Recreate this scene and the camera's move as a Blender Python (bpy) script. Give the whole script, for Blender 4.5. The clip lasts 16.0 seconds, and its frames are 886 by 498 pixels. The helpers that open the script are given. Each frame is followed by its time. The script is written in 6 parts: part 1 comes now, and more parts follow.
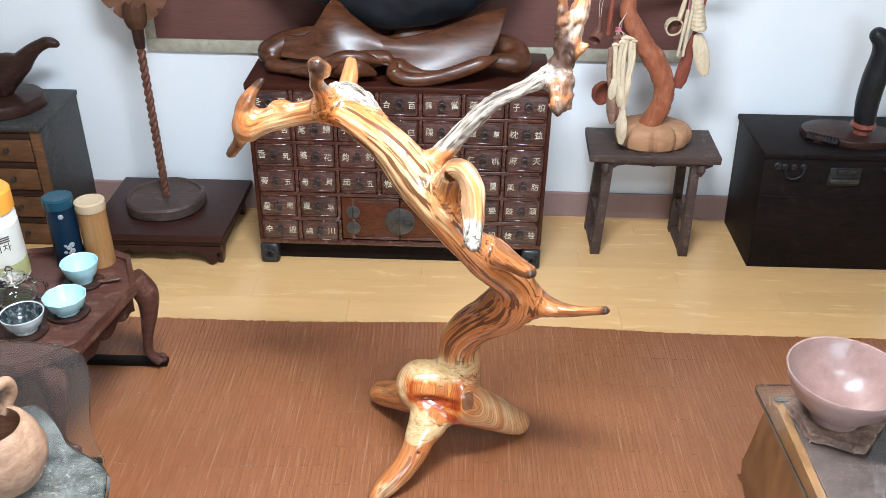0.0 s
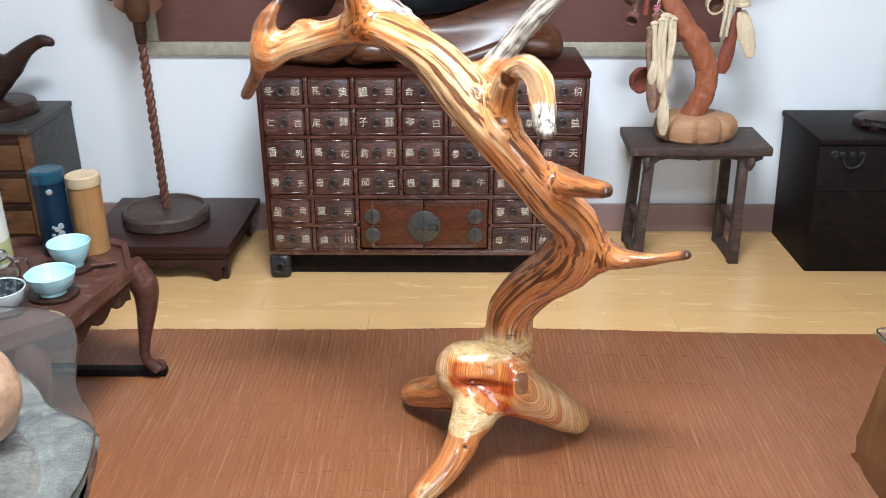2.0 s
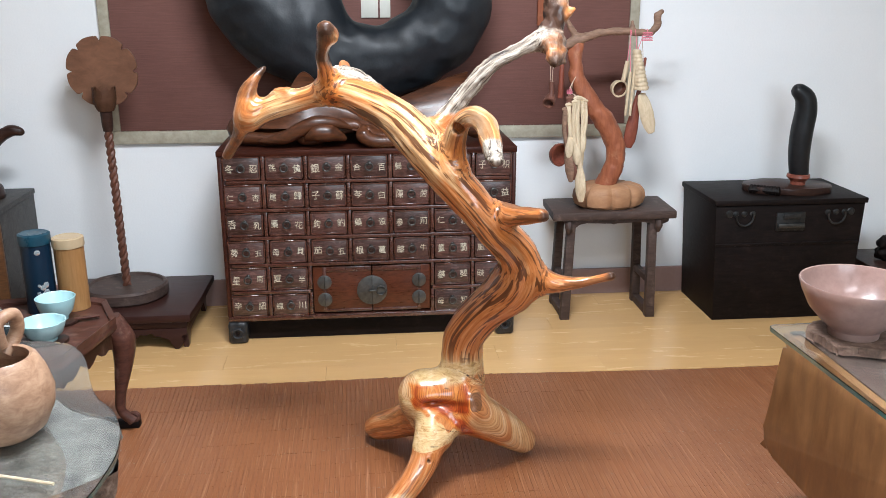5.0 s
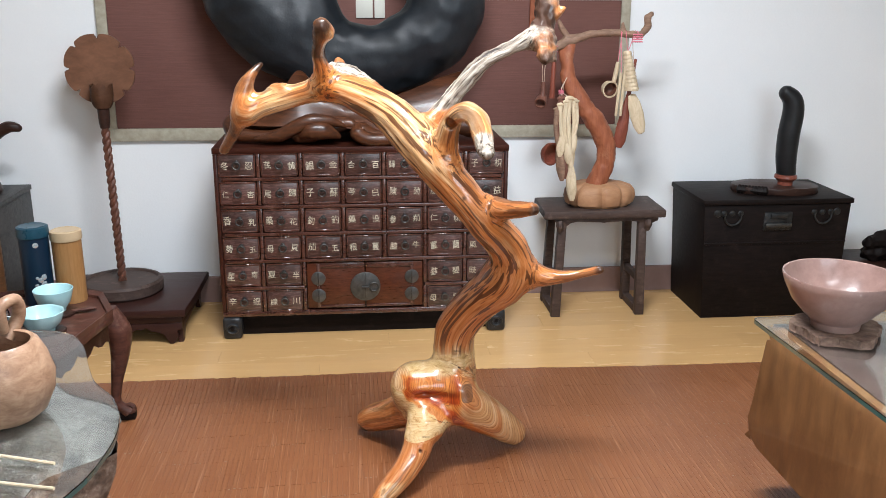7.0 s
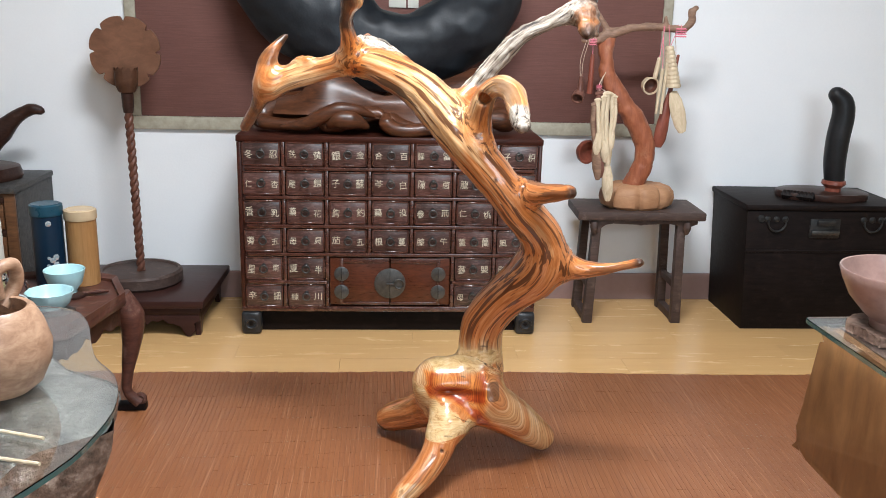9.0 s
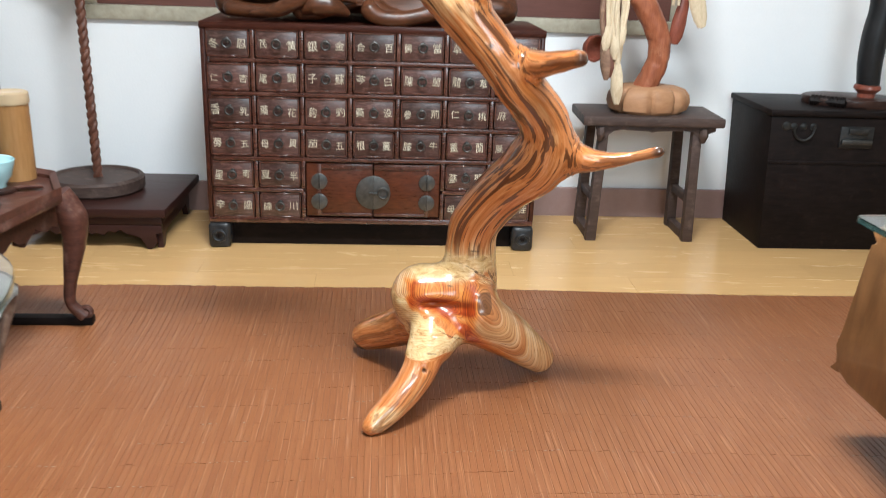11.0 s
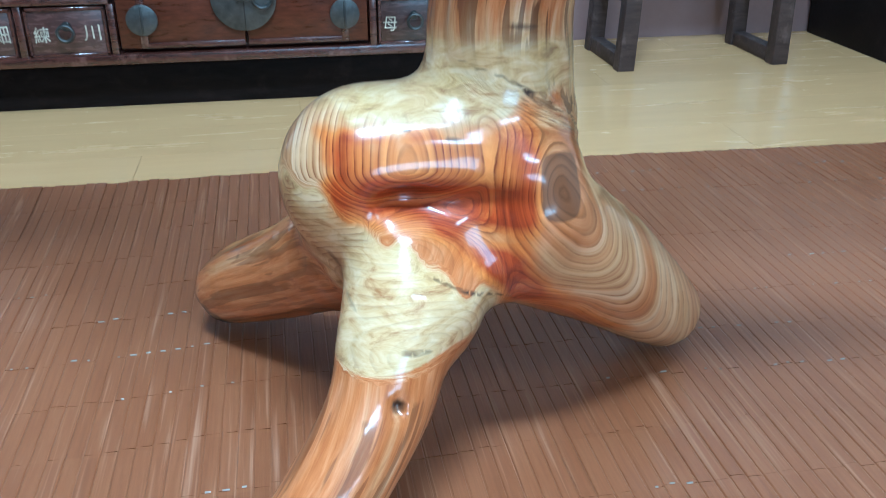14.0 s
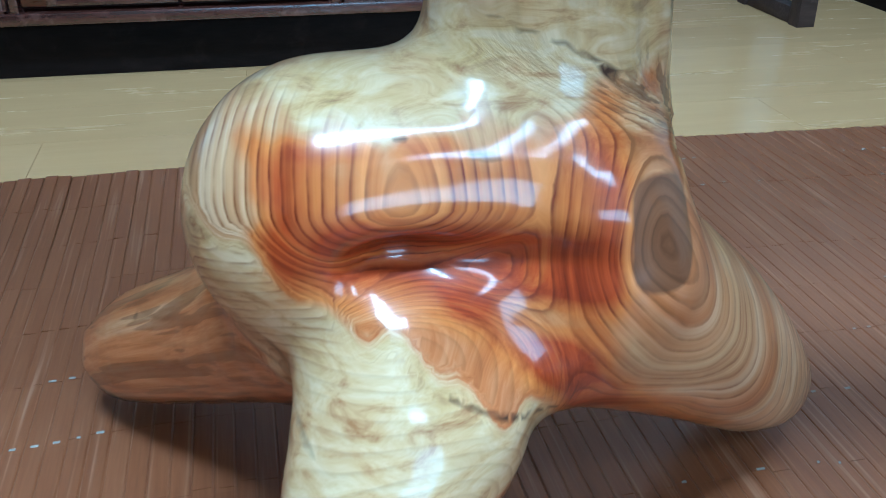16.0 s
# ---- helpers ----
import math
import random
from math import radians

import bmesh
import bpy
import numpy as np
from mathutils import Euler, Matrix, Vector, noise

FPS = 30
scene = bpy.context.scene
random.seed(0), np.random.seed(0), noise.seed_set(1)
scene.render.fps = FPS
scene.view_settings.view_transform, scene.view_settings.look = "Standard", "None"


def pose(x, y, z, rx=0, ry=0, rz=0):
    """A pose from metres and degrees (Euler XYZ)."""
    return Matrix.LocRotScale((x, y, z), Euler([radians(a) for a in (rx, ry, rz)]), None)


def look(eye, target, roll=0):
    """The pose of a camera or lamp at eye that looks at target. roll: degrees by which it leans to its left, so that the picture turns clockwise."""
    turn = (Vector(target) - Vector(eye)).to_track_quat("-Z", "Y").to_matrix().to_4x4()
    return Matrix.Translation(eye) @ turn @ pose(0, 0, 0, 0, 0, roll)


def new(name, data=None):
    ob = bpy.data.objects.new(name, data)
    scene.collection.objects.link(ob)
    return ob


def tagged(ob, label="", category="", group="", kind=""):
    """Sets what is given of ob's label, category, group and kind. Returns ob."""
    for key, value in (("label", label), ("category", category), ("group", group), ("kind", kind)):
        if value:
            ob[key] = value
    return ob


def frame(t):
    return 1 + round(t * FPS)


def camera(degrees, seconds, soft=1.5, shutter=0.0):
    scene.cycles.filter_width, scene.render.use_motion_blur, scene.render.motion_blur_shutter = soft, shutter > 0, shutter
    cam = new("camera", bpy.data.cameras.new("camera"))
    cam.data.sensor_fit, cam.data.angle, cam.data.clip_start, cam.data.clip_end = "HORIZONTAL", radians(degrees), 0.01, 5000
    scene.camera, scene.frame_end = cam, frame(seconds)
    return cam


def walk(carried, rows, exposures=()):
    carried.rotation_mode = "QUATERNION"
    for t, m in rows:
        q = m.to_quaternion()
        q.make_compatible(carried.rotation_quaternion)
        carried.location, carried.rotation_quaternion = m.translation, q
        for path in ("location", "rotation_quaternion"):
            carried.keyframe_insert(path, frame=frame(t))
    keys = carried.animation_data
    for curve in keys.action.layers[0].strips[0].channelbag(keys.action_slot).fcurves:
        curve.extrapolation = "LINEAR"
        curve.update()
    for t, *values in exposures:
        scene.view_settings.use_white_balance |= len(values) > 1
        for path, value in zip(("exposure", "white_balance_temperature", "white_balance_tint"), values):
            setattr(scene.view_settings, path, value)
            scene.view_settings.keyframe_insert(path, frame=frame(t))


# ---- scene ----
cam = camera(53.2, 16.0, soft=0.55, shutter=0.4)
PATH = [
    (0, (0.181, -2.556, 1.63), (0.157, -0.85, 0.586), 1.1),
    (0.5, (0.187, -2.561, 1.61), (0.152, -0.851, 0.573), 1.0),
    (1, (0.168, -2.525, 1.546), (0.134, -0.815, 0.51), 2.5),
    (1.5, (0.12, -2.498, 1.413), (0.087, -0.769, 0.409), 1.6),
    (2, (0.074, -2.473, 1.2), (0.062, -0.648, 0.384), 0.0),
    (2.5, (0.071, -2.493, 1.057), (0.143, -0.624, 0.349), -0.3),
    (3, (0.016, -2.521, 1.056), (0.123, -0.62, 0.443), -0.2),
    (3.5, (-0.016, -2.616, 1.058), (0.097, -0.708, 0.471), -0.6),
    (4, (-0.023, -2.703, 1.096), (0.143, -0.794, 0.523), 0.1),
    (4.2, (-0.022, -2.721, 1.118), (0.149, -0.81, 0.551), 0.0),
    (6.5, (-0.026, -2.831, 1.133), (0.163, -0.922, 0.566), 0.1),
    (7, (-0.026, -2.823, 1.116), (0.168, -0.911, 0.559), 0.3),
    (7.5, (-0.018, -2.815, 1.092), (0.168, -0.897, 0.554), 1.0),
    (8, (-0.017, -2.813, 1.069), (0.16, -0.89, 0.547), 0.9),
    (8.2, (-0.017, -2.804, 1.06), (0.133, -0.875, 0.55), 1.1),
    (10.3, (-0.01, -2.641, 0.944), (0.115, -0.731, 0.365), 1.6),
    (10.5, (0.002, -2.645, 0.931), (0.131, -0.74, 0.335), 1.5),
    (11, (0.027, -2.491, 0.853), (0.165, -0.604, 0.207), 2.1),
    (11.5, (0.053, -2.242, 0.789), (0.198, -0.394, 0.038), 2.0),
    (12, (0.047, -2.056, 0.699), (0.271, -0.231, -0.088), 3.2),
    (12.5, (-0.01, -1.8, 0.571), (0.23, -0.002, -0.27), 3.9),
    (13, (-0.017, -1.594, 0.512), (0.242, 0.205, -0.322), 2.0),
    (13.5, (0.047, -1.502, 0.466), (0.356, 0.29, -0.367), 1.0),
    (14, (0.058, -1.436, 0.42), (0.375, 0.335, -0.453), 0.1),
    (14.5, (0.064, -1.34, 0.378), (0.397, 0.398, -0.553), 0.2),
    (15, (0.076, -1.26, 0.34), (0.421, 0.464, -0.614), 0.9),
    (15.5, (0.063, -1.227, 0.352), (0.446, 0.492, -0.594), 1.3),
    (16, (0.079, -1.202, 0.359), (0.47, 0.519, -0.583), 0.8),
]
walk(cam, [(t, look(eye, target, roll)) for t, eye, target, roll in PATH],
     [(0.0, 0.16, 5450, 5), (4.2, 0.0, 5720, 7), (8.2, -0.1, 5900, 8), (11.0, 0.2, 5850, 4), (12.0, 0.25, 5250, -5), (12.8, 0.22, 4450, -8), (14.5, -0.04, 3980, -12), (16.0, -0.3, 3880, -13)])

# ---- light ----
world = bpy.data.worlds.new("room_world")
scene.world = world
world.use_nodes = True
world.node_tree.nodes["Background"].inputs[0].default_value = (0.8, 0.85, 0.9, 1)
world.node_tree.nodes["Background"].inputs[1].default_value = 0.05


def area_lamp(name, m, sx, sy, power, colour):
    data = bpy.data.lights.new(name, "AREA")
    data.shape, data.size, data.size_y, data.energy, data.color = "RECTANGLE", sx, sy, power, colour
    ob = new(name, data)
    ob.matrix_world = m
    return ob


CEIL = 2.35
LAMPS = ((0.10, -1.42), (0.8, -2.6))
for (lx, ly), power in zip(LAMPS, (83, 11)):
    area_lamp("lamp_light", pose(lx, ly, CEIL - 0.085), 0.80, 0.26, power, (1.0, 0.985, 0.97))
# daylight from the window in the wall behind the camera
area_lamp("window_light", pose(1.0, -4.28, 1.5, 90, 0, 0), 1.7, 1.1, 48, (0.85, 0.95, 1.0))


# ---- materials ----
def nodes_of(name):
    m = bpy.data.materials.new(name)
    m.use_nodes = True
    nt = m.node_tree
    return m, nt, nt.nodes["Principled BSDF"]


def add(nt, kind, **values):
    n = nt.nodes.new(kind)
    for k, v in values.items():
        if k in n.inputs:
            n.inputs[k].default_value = v
    return n


def ramp(nt, fac, stops):
    r = nt.nodes.new("ShaderNodeValToRGB")
    e = r.color_ramp.elements
    while len(e) < len(stops):
        e.new(0.5)
    for el, (p, c) in zip(e, stops):
        el.position, el.color = p, (*c, 1)
    nt.links.new(fac, r.inputs[0])
    return r.outputs[0]


def math_node(nt, op, a, b=0.5, c=None):
    n = nt.nodes.new("ShaderNodeMath")
    n.operation = op
    for i, v in enumerate((a, b) if c is None else (a, b, c)):
        if isinstance(v, (int, float)):
            n.inputs[i].default_value = v
        else:
            nt.links.new(v, n.inputs[i])
    return n.outputs[0]


def mix(nt, fac, a, b, blend="MIX"):
    n = nt.nodes.new("ShaderNodeMix")
    n.data_type, n.blend_type = "RGBA", blend
    for s, v in ((n.inputs[0], fac), (n.inputs[6], a), (n.inputs[7], b)):
        if isinstance(v, (int, float)):
            s.default_value = v
        elif isinstance(v, tuple):
            s.default_value = (*v, 1)
        else:
            nt.links.new(v, s)
    return n.outputs[2]


def coords(nt, scale=(1, 1, 1), per_object=False):
    tc = nt.nodes.new("ShaderNodeTexCoord")
    mp = nt.nodes.new("ShaderNodeMapping")
    mp.inputs["Scale"].default_value = scale
    nt.links.new(tc.outputs["Object"], mp.inputs[0])
    if per_object:
        info = nt.nodes.new("ShaderNodeObjectInfo")
        v = nt.nodes.new("ShaderNodeCombineXYZ")
        for i, k in enumerate((37.0, 91.0, 53.0)):
            nt.links.new(math_node(nt, "MULTIPLY", info.outputs["Random"], k), v.inputs[i])
        nt.links.new(v.outputs[0], mp.inputs["Location"])
    return mp.outputs[0]


def noise_of(nt, vec, scale, detail=4, rough=0.6, dist=0.0):
    n = add(nt, "ShaderNodeTexNoise", Scale=scale, Detail=detail, Roughness=rough, Distortion=dist)
    nt.links.new(vec, n.inputs["Vector"])
    return n.outputs[0]


def bump(nt, bsdf, height, strength=0.3, distance=0.002):
    b = add(nt, "ShaderNodeBump", Strength=strength, Distance=distance)
    nt.links.new(height, b.inputs["Height"])
    nt.links.new(b.outputs[0], bsdf.inputs["Normal"])


def wood(name, dark, light, stretch=(1, 12, 12), scale=3.0, rough=0.45, coat=0.0, wear=None, vary=0.0, relief=0.25, spec=0.3, coat_rough=0.12):
    """Wood with grain along the axis of the smallest stretch, broad stains and worn patches."""
    m, nt, b = nodes_of(name)
    v = coords(nt, stretch, per_object=vary > 0)
    fine = noise_of(nt, v, scale * 3, 6, 0.65, 0.4)
    broad = noise_of(nt, coords(nt, per_object=vary > 0), 5.0, 3)
    mid = tuple((p + q) / 2 for p, q in zip(dark, light))
    col = ramp(nt, math_node(nt, "ADD", math_node(nt, "MULTIPLY", fine, 0.7), math_node(nt, "MULTIPLY", broad, 0.3)),
               [(0.3, dark), (0.5, mid), (0.68, light)])
    if wear:
        col = mix(nt, ramp(nt, noise_of(nt, coords(nt), 22, 5, 0.7), [(0.55, (0, 0, 0)), (0.75, (0.7, 0.7, 0.7))]), col, wear)
    if vary:
        info = nt.nodes.new("ShaderNodeObjectInfo")
        hsv = nt.nodes.new("ShaderNodeHueSaturation")
        nt.links.new(math_node(nt, "MULTIPLY_ADD", info.outputs["Random"], vary * 2, 1 - vary), hsv.inputs["Value"])
        nt.links.new(col, hsv.inputs["Color"])
        col = hsv.outputs[0]
    nt.links.new(col, b.inputs["Base Color"])
    nt.links.new(math_node(nt, "MULTIPLY_ADD", fine, 0.25, rough - 0.12), b.inputs["Roughness"])
    b.inputs["Coat Weight"].default_value = coat
    b.inputs["Coat Roughness"].default_value = coat_rough
    b.inputs["Specular IOR Level"].default_value = spec
    bump(nt, b, fine, relief, 0.0015)
    return m


def mottled(name, colours, scale=8.0, rough=0.5, metal=0.0, relief=0.2, fine=60.0, coat=0.0, distance=0.002, spec=0.45):
    m, nt, b = nodes_of(name)
    v = coords(nt)
    broad, small = noise_of(nt, v, scale, 5, 0.6), noise_of(nt, v, fine, 4, 0.6)
    f = math_node(nt, "ADD", math_node(nt, "MULTIPLY", broad, 0.75), math_node(nt, "MULTIPLY", small, 0.25))
    n = len(colours)
    nt.links.new(ramp(nt, f, [(0.32 + 0.36 * i / max(1, n - 1), c) for i, c in enumerate(colours)]), b.inputs["Base Color"])
    b.inputs["Metallic"].default_value = metal
    b.inputs["Specular IOR Level"].default_value = spec
    nt.links.new(math_node(nt, "MULTIPLY_ADD", small, 0.2, rough - 0.1), b.inputs["Roughness"])
    b.inputs["Coat Weight"].default_value = coat
    b.inputs["Coat Roughness"].default_value = 0.08
    bump(nt, b, small, relief, distance)
    return m


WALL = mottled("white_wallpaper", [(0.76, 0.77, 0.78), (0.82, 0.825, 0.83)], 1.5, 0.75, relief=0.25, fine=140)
# ceiling and out-of-view walls: darker than WALL to cut bounced light and deepen shadows
CEILING = mottled("dimmed_beige_ceiling", [(0.42, 0.40, 0.36), (0.48, 0.46, 0.42)], 2, 0.8, relief=0.1)
SIDEWALL = mottled("dimmed_beige_wall", [(0.42, 0.39, 0.34), (0.48, 0.45, 0.40)], 1.5, 0.75, relief=0.25, fine=140)
PLANK = wood("maple_laminate", (0.55, 0.332, 0.138), (0.61, 0.380, 0.163), (1.2, 9, 9), 1.2, 0.24, 0.3, vary=0.05, relief=0.05)
SKIRT = mottled("mauve_skirting", [(0.27, 0.17, 0.15), (0.33, 0.22, 0.20)], 6, 0.45, relief=0.1)
CABINET = wood("dark_red_lacquered_wood", (0.013, 0.004, 0.003), (0.065, 0.018, 0.010), (2, 14, 14), 3, 0.32, 0.12, relief=0.2, spec=0.2)
DRAWER = wood("drawer_wood", (0.018, 0.009, 0.0075), (0.118, 0.052, 0.042), (3, 14, 14), 4, 0.26, 1.0, vary=0.35, relief=0.3, spec=0.45, coat_rough=0.33)
DOORWOOD = wood("door_wood", (0.028, 0.008, 0.004), (0.12, 0.033, 0.014), (3, 14, 14), 4, 0.30, 0.3)
RAIL = wood("worn_rail_wood", (0.018, 0.0065, 0.005), (0.10, 0.034, 0.022), (2, 14, 14), 4, 0.20, 1.0, wear=(0.19, 0.10, 0.078), spec=0.45, coat_rough=0.24)
IRON = mottled("blackened_iron", [(0.035, 0.034, 0.032), (0.10, 0.098, 0.092)], 30, 0.42, 0.7, 0.3, 120)
DARKIRON = mottled("black_iron", [(0.010, 0.010, 0.010), (0.045, 0.044, 0.043)], 30, 0.45, 0.5, 0.3, 120)
STEELGREY = mottled("grey_iron", [(0.07, 0.072, 0.07), (0.14, 0.14, 0.135)], 30, 0.4, 0.75, 0.3, 120)
INK = mottled("cream_paint", [(0.28, 0.235, 0.165), (0.50, 0.45, 0.34), (0.68, 0.63, 0.50)], 60, 0.6, relief=0.1)
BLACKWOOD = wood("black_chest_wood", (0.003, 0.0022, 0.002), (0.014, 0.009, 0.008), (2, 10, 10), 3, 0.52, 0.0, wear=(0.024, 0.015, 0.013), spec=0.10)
FOOT = mottled("worn_black_lacquer", [(0.008, 0.008, 0.009), (0.03, 0.03, 0.032)], 30, 0.35, relief=0.3, spec=0.4)
DARKWOOD = wood("dark_brown_wood", (0.012, 0.006, 0.005), (0.05, 0.022, 0.015), (2, 12, 12), 3, 0.38, 0.1, wear=(0.07, 0.04, 0.03), spec=0.2)
PLINTHWOOD = wood("plinth_wood", (0.020, 0.007, 0.006), (0.045, 0.018, 0.014), (1.5, 12, 12), 3, 0.4, 0.03, spec=0.2)
TABLEWOOD = wood("old_table_wood", (0.03, 0.011, 0.008), (0.11, 0.042, 0.028), (2, 9, 9), 3, 0.42, 0.1, wear=(0.22, 0.13, 0.10))
STOOLWOOD = wood("grey_brown_stool_wood", (0.025, 0.015, 0.012), (0.085, 0.055, 0.045), (2, 12, 12), 3, 0.55, wear=(0.18, 0.13, 0.11))
CARVED = wood("carved_walnut", (0.016, 0.006, 0.003), (0.125, 0.042, 0.016), (1.6, 7, 9), 3.4, 0.40, 0.25, relief=0.2, coat_rough=0.22)
LOAF = wood("tan_carved_wood", (0.25, 0.12, 0.058), (0.42, 0.23, 0.12), (2, 7, 7), 2, 0.55, relief=0.2)
TRUNK = wood("red_bark_wood", (0.17, 0.045, 0.02), (0.36, 0.125, 0.06), (7, 7, 1.2), 3, 0.5, wear=(0.45, 0.22, 0.12), relief=0.4)
ANTLER = wood("driftwood_branch", (0.11, 0.06, 0.04), (0.34, 0.21, 0.14), (2, 9, 9), 4, 0.6, relief=0.3)
PALEWOOD = wood("pale_carved_wood", (0.46, 0.35, 0.22), (0.70, 0.59, 0.42), (8, 8, 2), 4, 0.55, wear=(0.30, 0.19, 0.11), relief=0.3)
REDSPOON = wood("red_spoon_wood", (0.12, 0.03, 0.018), (0.26, 0.075, 0.045), (8, 8, 2), 4, 0.4, 0.2)
BROWNSPOON = wood("brown_cup_wood", (0.09, 0.035, 0.025), (0.22, 0.10, 0.07), (8, 8, 2), 4, 0.45)
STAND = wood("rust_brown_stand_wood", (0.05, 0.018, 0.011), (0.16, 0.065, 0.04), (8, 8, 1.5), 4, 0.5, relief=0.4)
DISC = wood("brown_disc_wood", (0.09, 0.038, 0.020), (0.19, 0.09, 0.05), (3, 3, 5), 2, 0.5, relief=0.1)
BLOCK = wood("honey_log_wood", (0.085, 0.036, 0.012), (0.24, 0.122, 0.048), (5, 5, 1.2), 1.6, 0.38, 0.2, wear=(0.11, 0.045, 0.018), relief=0.3)
PITCHER = wood("pink_figured_wood", (0.17, 0.078, 0.042), (0.47, 0.30, 0.19), (4, 4, 7), 3.2, 0.45, 0.1, relief=0.15)
STONE = mottled("black_stone", [(0.003, 0.0038, 0.005), (0.011, 0.0135, 0.017), (0.022, 0.025, 0.029)], 5, 0.47, relief=0.16, fine=130, distance=0.003, spec=0.32)
RUBBER = mottled("black_handle_wood", [(0.006, 0.0065, 0.007), (0.017, 0.017, 0.018)], 14, 0.42, relief=0.2, spec=0.25)
GREYLOG = mottled("weathered_grey_log", [(0.005, 0.004, 0.004), (0.032, 0.028, 0.024), (0.085, 0.078, 0.067), (0.15, 0.14, 0.124)], 17, 0.85, relief=1.0, fine=45, distance=0.01)
BARK = mottled("rough_bark", [(0.03, 0.02, 0.014), (0.15, 0.10, 0.07), (0.40, 0.32, 0.26)], 42, 0.85, relief=1.0, fine=45, distance=0.01)
FABRIC = wood("brown_ramie_blind", (0.115, 0.049, 0.039), (0.175, 0.082, 0.066), (1.2, 40, 40), 4, 0.8, relief=0.4)
TRIM = mottled("beige_brocade", [(0.30, 0.27, 0.20), (0.42, 0.385, 0.30)], 30, 0.75, relief=0.3)
CELADON = mottled("pale_blue_celadon", [(0.36, 0.58, 0.61), (0.48, 0.69, 0.71)], 12, 0.2, relief=0.05, coat=0.5)
DARKGLAZE = mottled("dark_crystal_glaze", [(0.008, 0.010, 0.012), (0.03, 0.038, 0.042), (0.22, 0.26, 0.26)], 90, 0.2, relief=0.1, coat=0.4)
GREYGLAZE = mottled("pale_grey_glaze", [(0.45, 0.5, 0.5), (0.62, 0.66, 0.66)], 20, 0.25, relief=0.1, coat=0.6)
PINKGLAZE = mottled("dusty_pink_glaze", [(0.20, 0.118, 0.098), (0.28, 0.175, 0.148), (0.36, 0.24, 0.20)], 10, 0.32, relief=0.15, fine=70, coat=0.3)
CORK = mottled("bark_slice", [(0.06, 0.033, 0.022), (0.16, 0.095, 0.066), (0.30, 0.20, 0.145)], 30, 0.8, relief=0.8, fine=90, distance=0.006)
ORANGEPL = mottled("orange_plastic", [(0.80, 0.32, 0.035), (0.84, 0.36, 0.05)], 8, 0.35, relief=0.02)
WHITEPL = mottled("white_plastic", [(0.70, 0.72, 0.72), (0.76, 0.77, 0.77)], 8, 0.4, relief=0.02)
LABEL = mottled("label_paper", [(0.62, 0.58, 0.50), (0.70, 0.66, 0.58)], 8, 0.6, relief=0.02)
GREENLAB = mottled("olive_label_band", [(0.36, 0.34, 0.14), (0.46, 0.44, 0.2)], 14, 0.6, relief=0.02)
NAVY = mottled("navy_lacquer_tin", [(0.004, 0.012, 0.026), (0.006, 0.018, 0.036)], 10, 0.35, relief=0.03, spec=0.25)
TEALCAP = mottled("teal_tin_lid", [(0.008, 0.038, 0.06), (0.012, 0.052, 0.08)], 10, 0.3, relief=0.03, spec=0.35)
BAMBOO = wood("bamboo_tan", (0.22, 0.105, 0.034), (0.32, 0.17, 0.064), (14, 14, 1.5), 3, 0.4, 0.1, relief=0.1)
CREAMCAP = mottled("cream_lid", [(0.38, 0.28, 0.165), (0.46, 0.35, 0.22)], 10, 0.4, relief=0.05)
PINKCORD = mottled("pink_cord", [(0.62, 0.14, 0.20), (0.75, 0.28, 0.34)], 90, 0.8, relief=0.4)
CORD = mottled("tan_cord", [(0.45, 0.33, 0.24), (0.55, 0.43, 0.33)], 90, 0.8, relief=0.3)
PAINTING = mottled("painted_blossom", [(0.04, 0.09, 0.13), (0.30, 0.32, 0.31), (0.42, 0.25, 0.20)], 90, 0.5, relief=0.05)
DARKINK = mottled("dark_print", [(0.05, 0.04, 0.035), (0.08, 0.06, 0.05)], 40, 0.6, relief=0.02)
CREAMPAINT = mottled("cream_window_paint", [(0.55, 0.53, 0.46), (0.62, 0.60, 0.53)], 8, 0.5, relief=0.05)
THREAD = mottled("white_thread", [(0.24, 0.19, 0.15), (0.42, 0.37, 0.32)], 50, 0.8, relief=0.1)
LATTICE = mottled("dark_woven_side", [(0.012, 0.011, 0.011), (0.06, 0.055, 0.05)], 60, 0.5, relief=0.8, fine=220)
CHESTBROWN = wood("brown_chest_wood", (0.05, 0.022, 0.010), (0.17, 0.08, 0.035), (2, 10, 10), 3, 0.45, wear=(0.05, 0.03, 0.02))


def glass_material(name, tint, rough=0.0):
    m, nt, b = nodes_of(name)
    b.inputs["Base Color"].default_value = (*tint, 1)
    b.inputs["Transmission Weight"].default_value = 1.0
    b.inputs["Roughness"].default_value = rough
    b.inputs["IOR"].default_value = 1.5
    return m


GLASS = glass_material("clear_glass", (0.97, 0.98, 0.98))
PLATE = glass_material("table_glass", (0.84, 0.88, 0.87))
EDGE = mottled("green_glass_edge", [(0.015, 0.06, 0.06), (0.03, 0.10, 0.095)], 10, 0.15, relief=0.02, coat=0.5)


def lamp_material():
    m, nt, b = nodes_of("lit_diffuser")
    b.inputs["Base Color"].default_value = (0.9, 0.9, 0.9, 1)
    b.inputs["Emission Color"].default_value = (1.0, 0.98, 0.95, 1)
    b.inputs["Emission Strength"].default_value = 9.0
    return m


DIFFUSER = lamp_material()


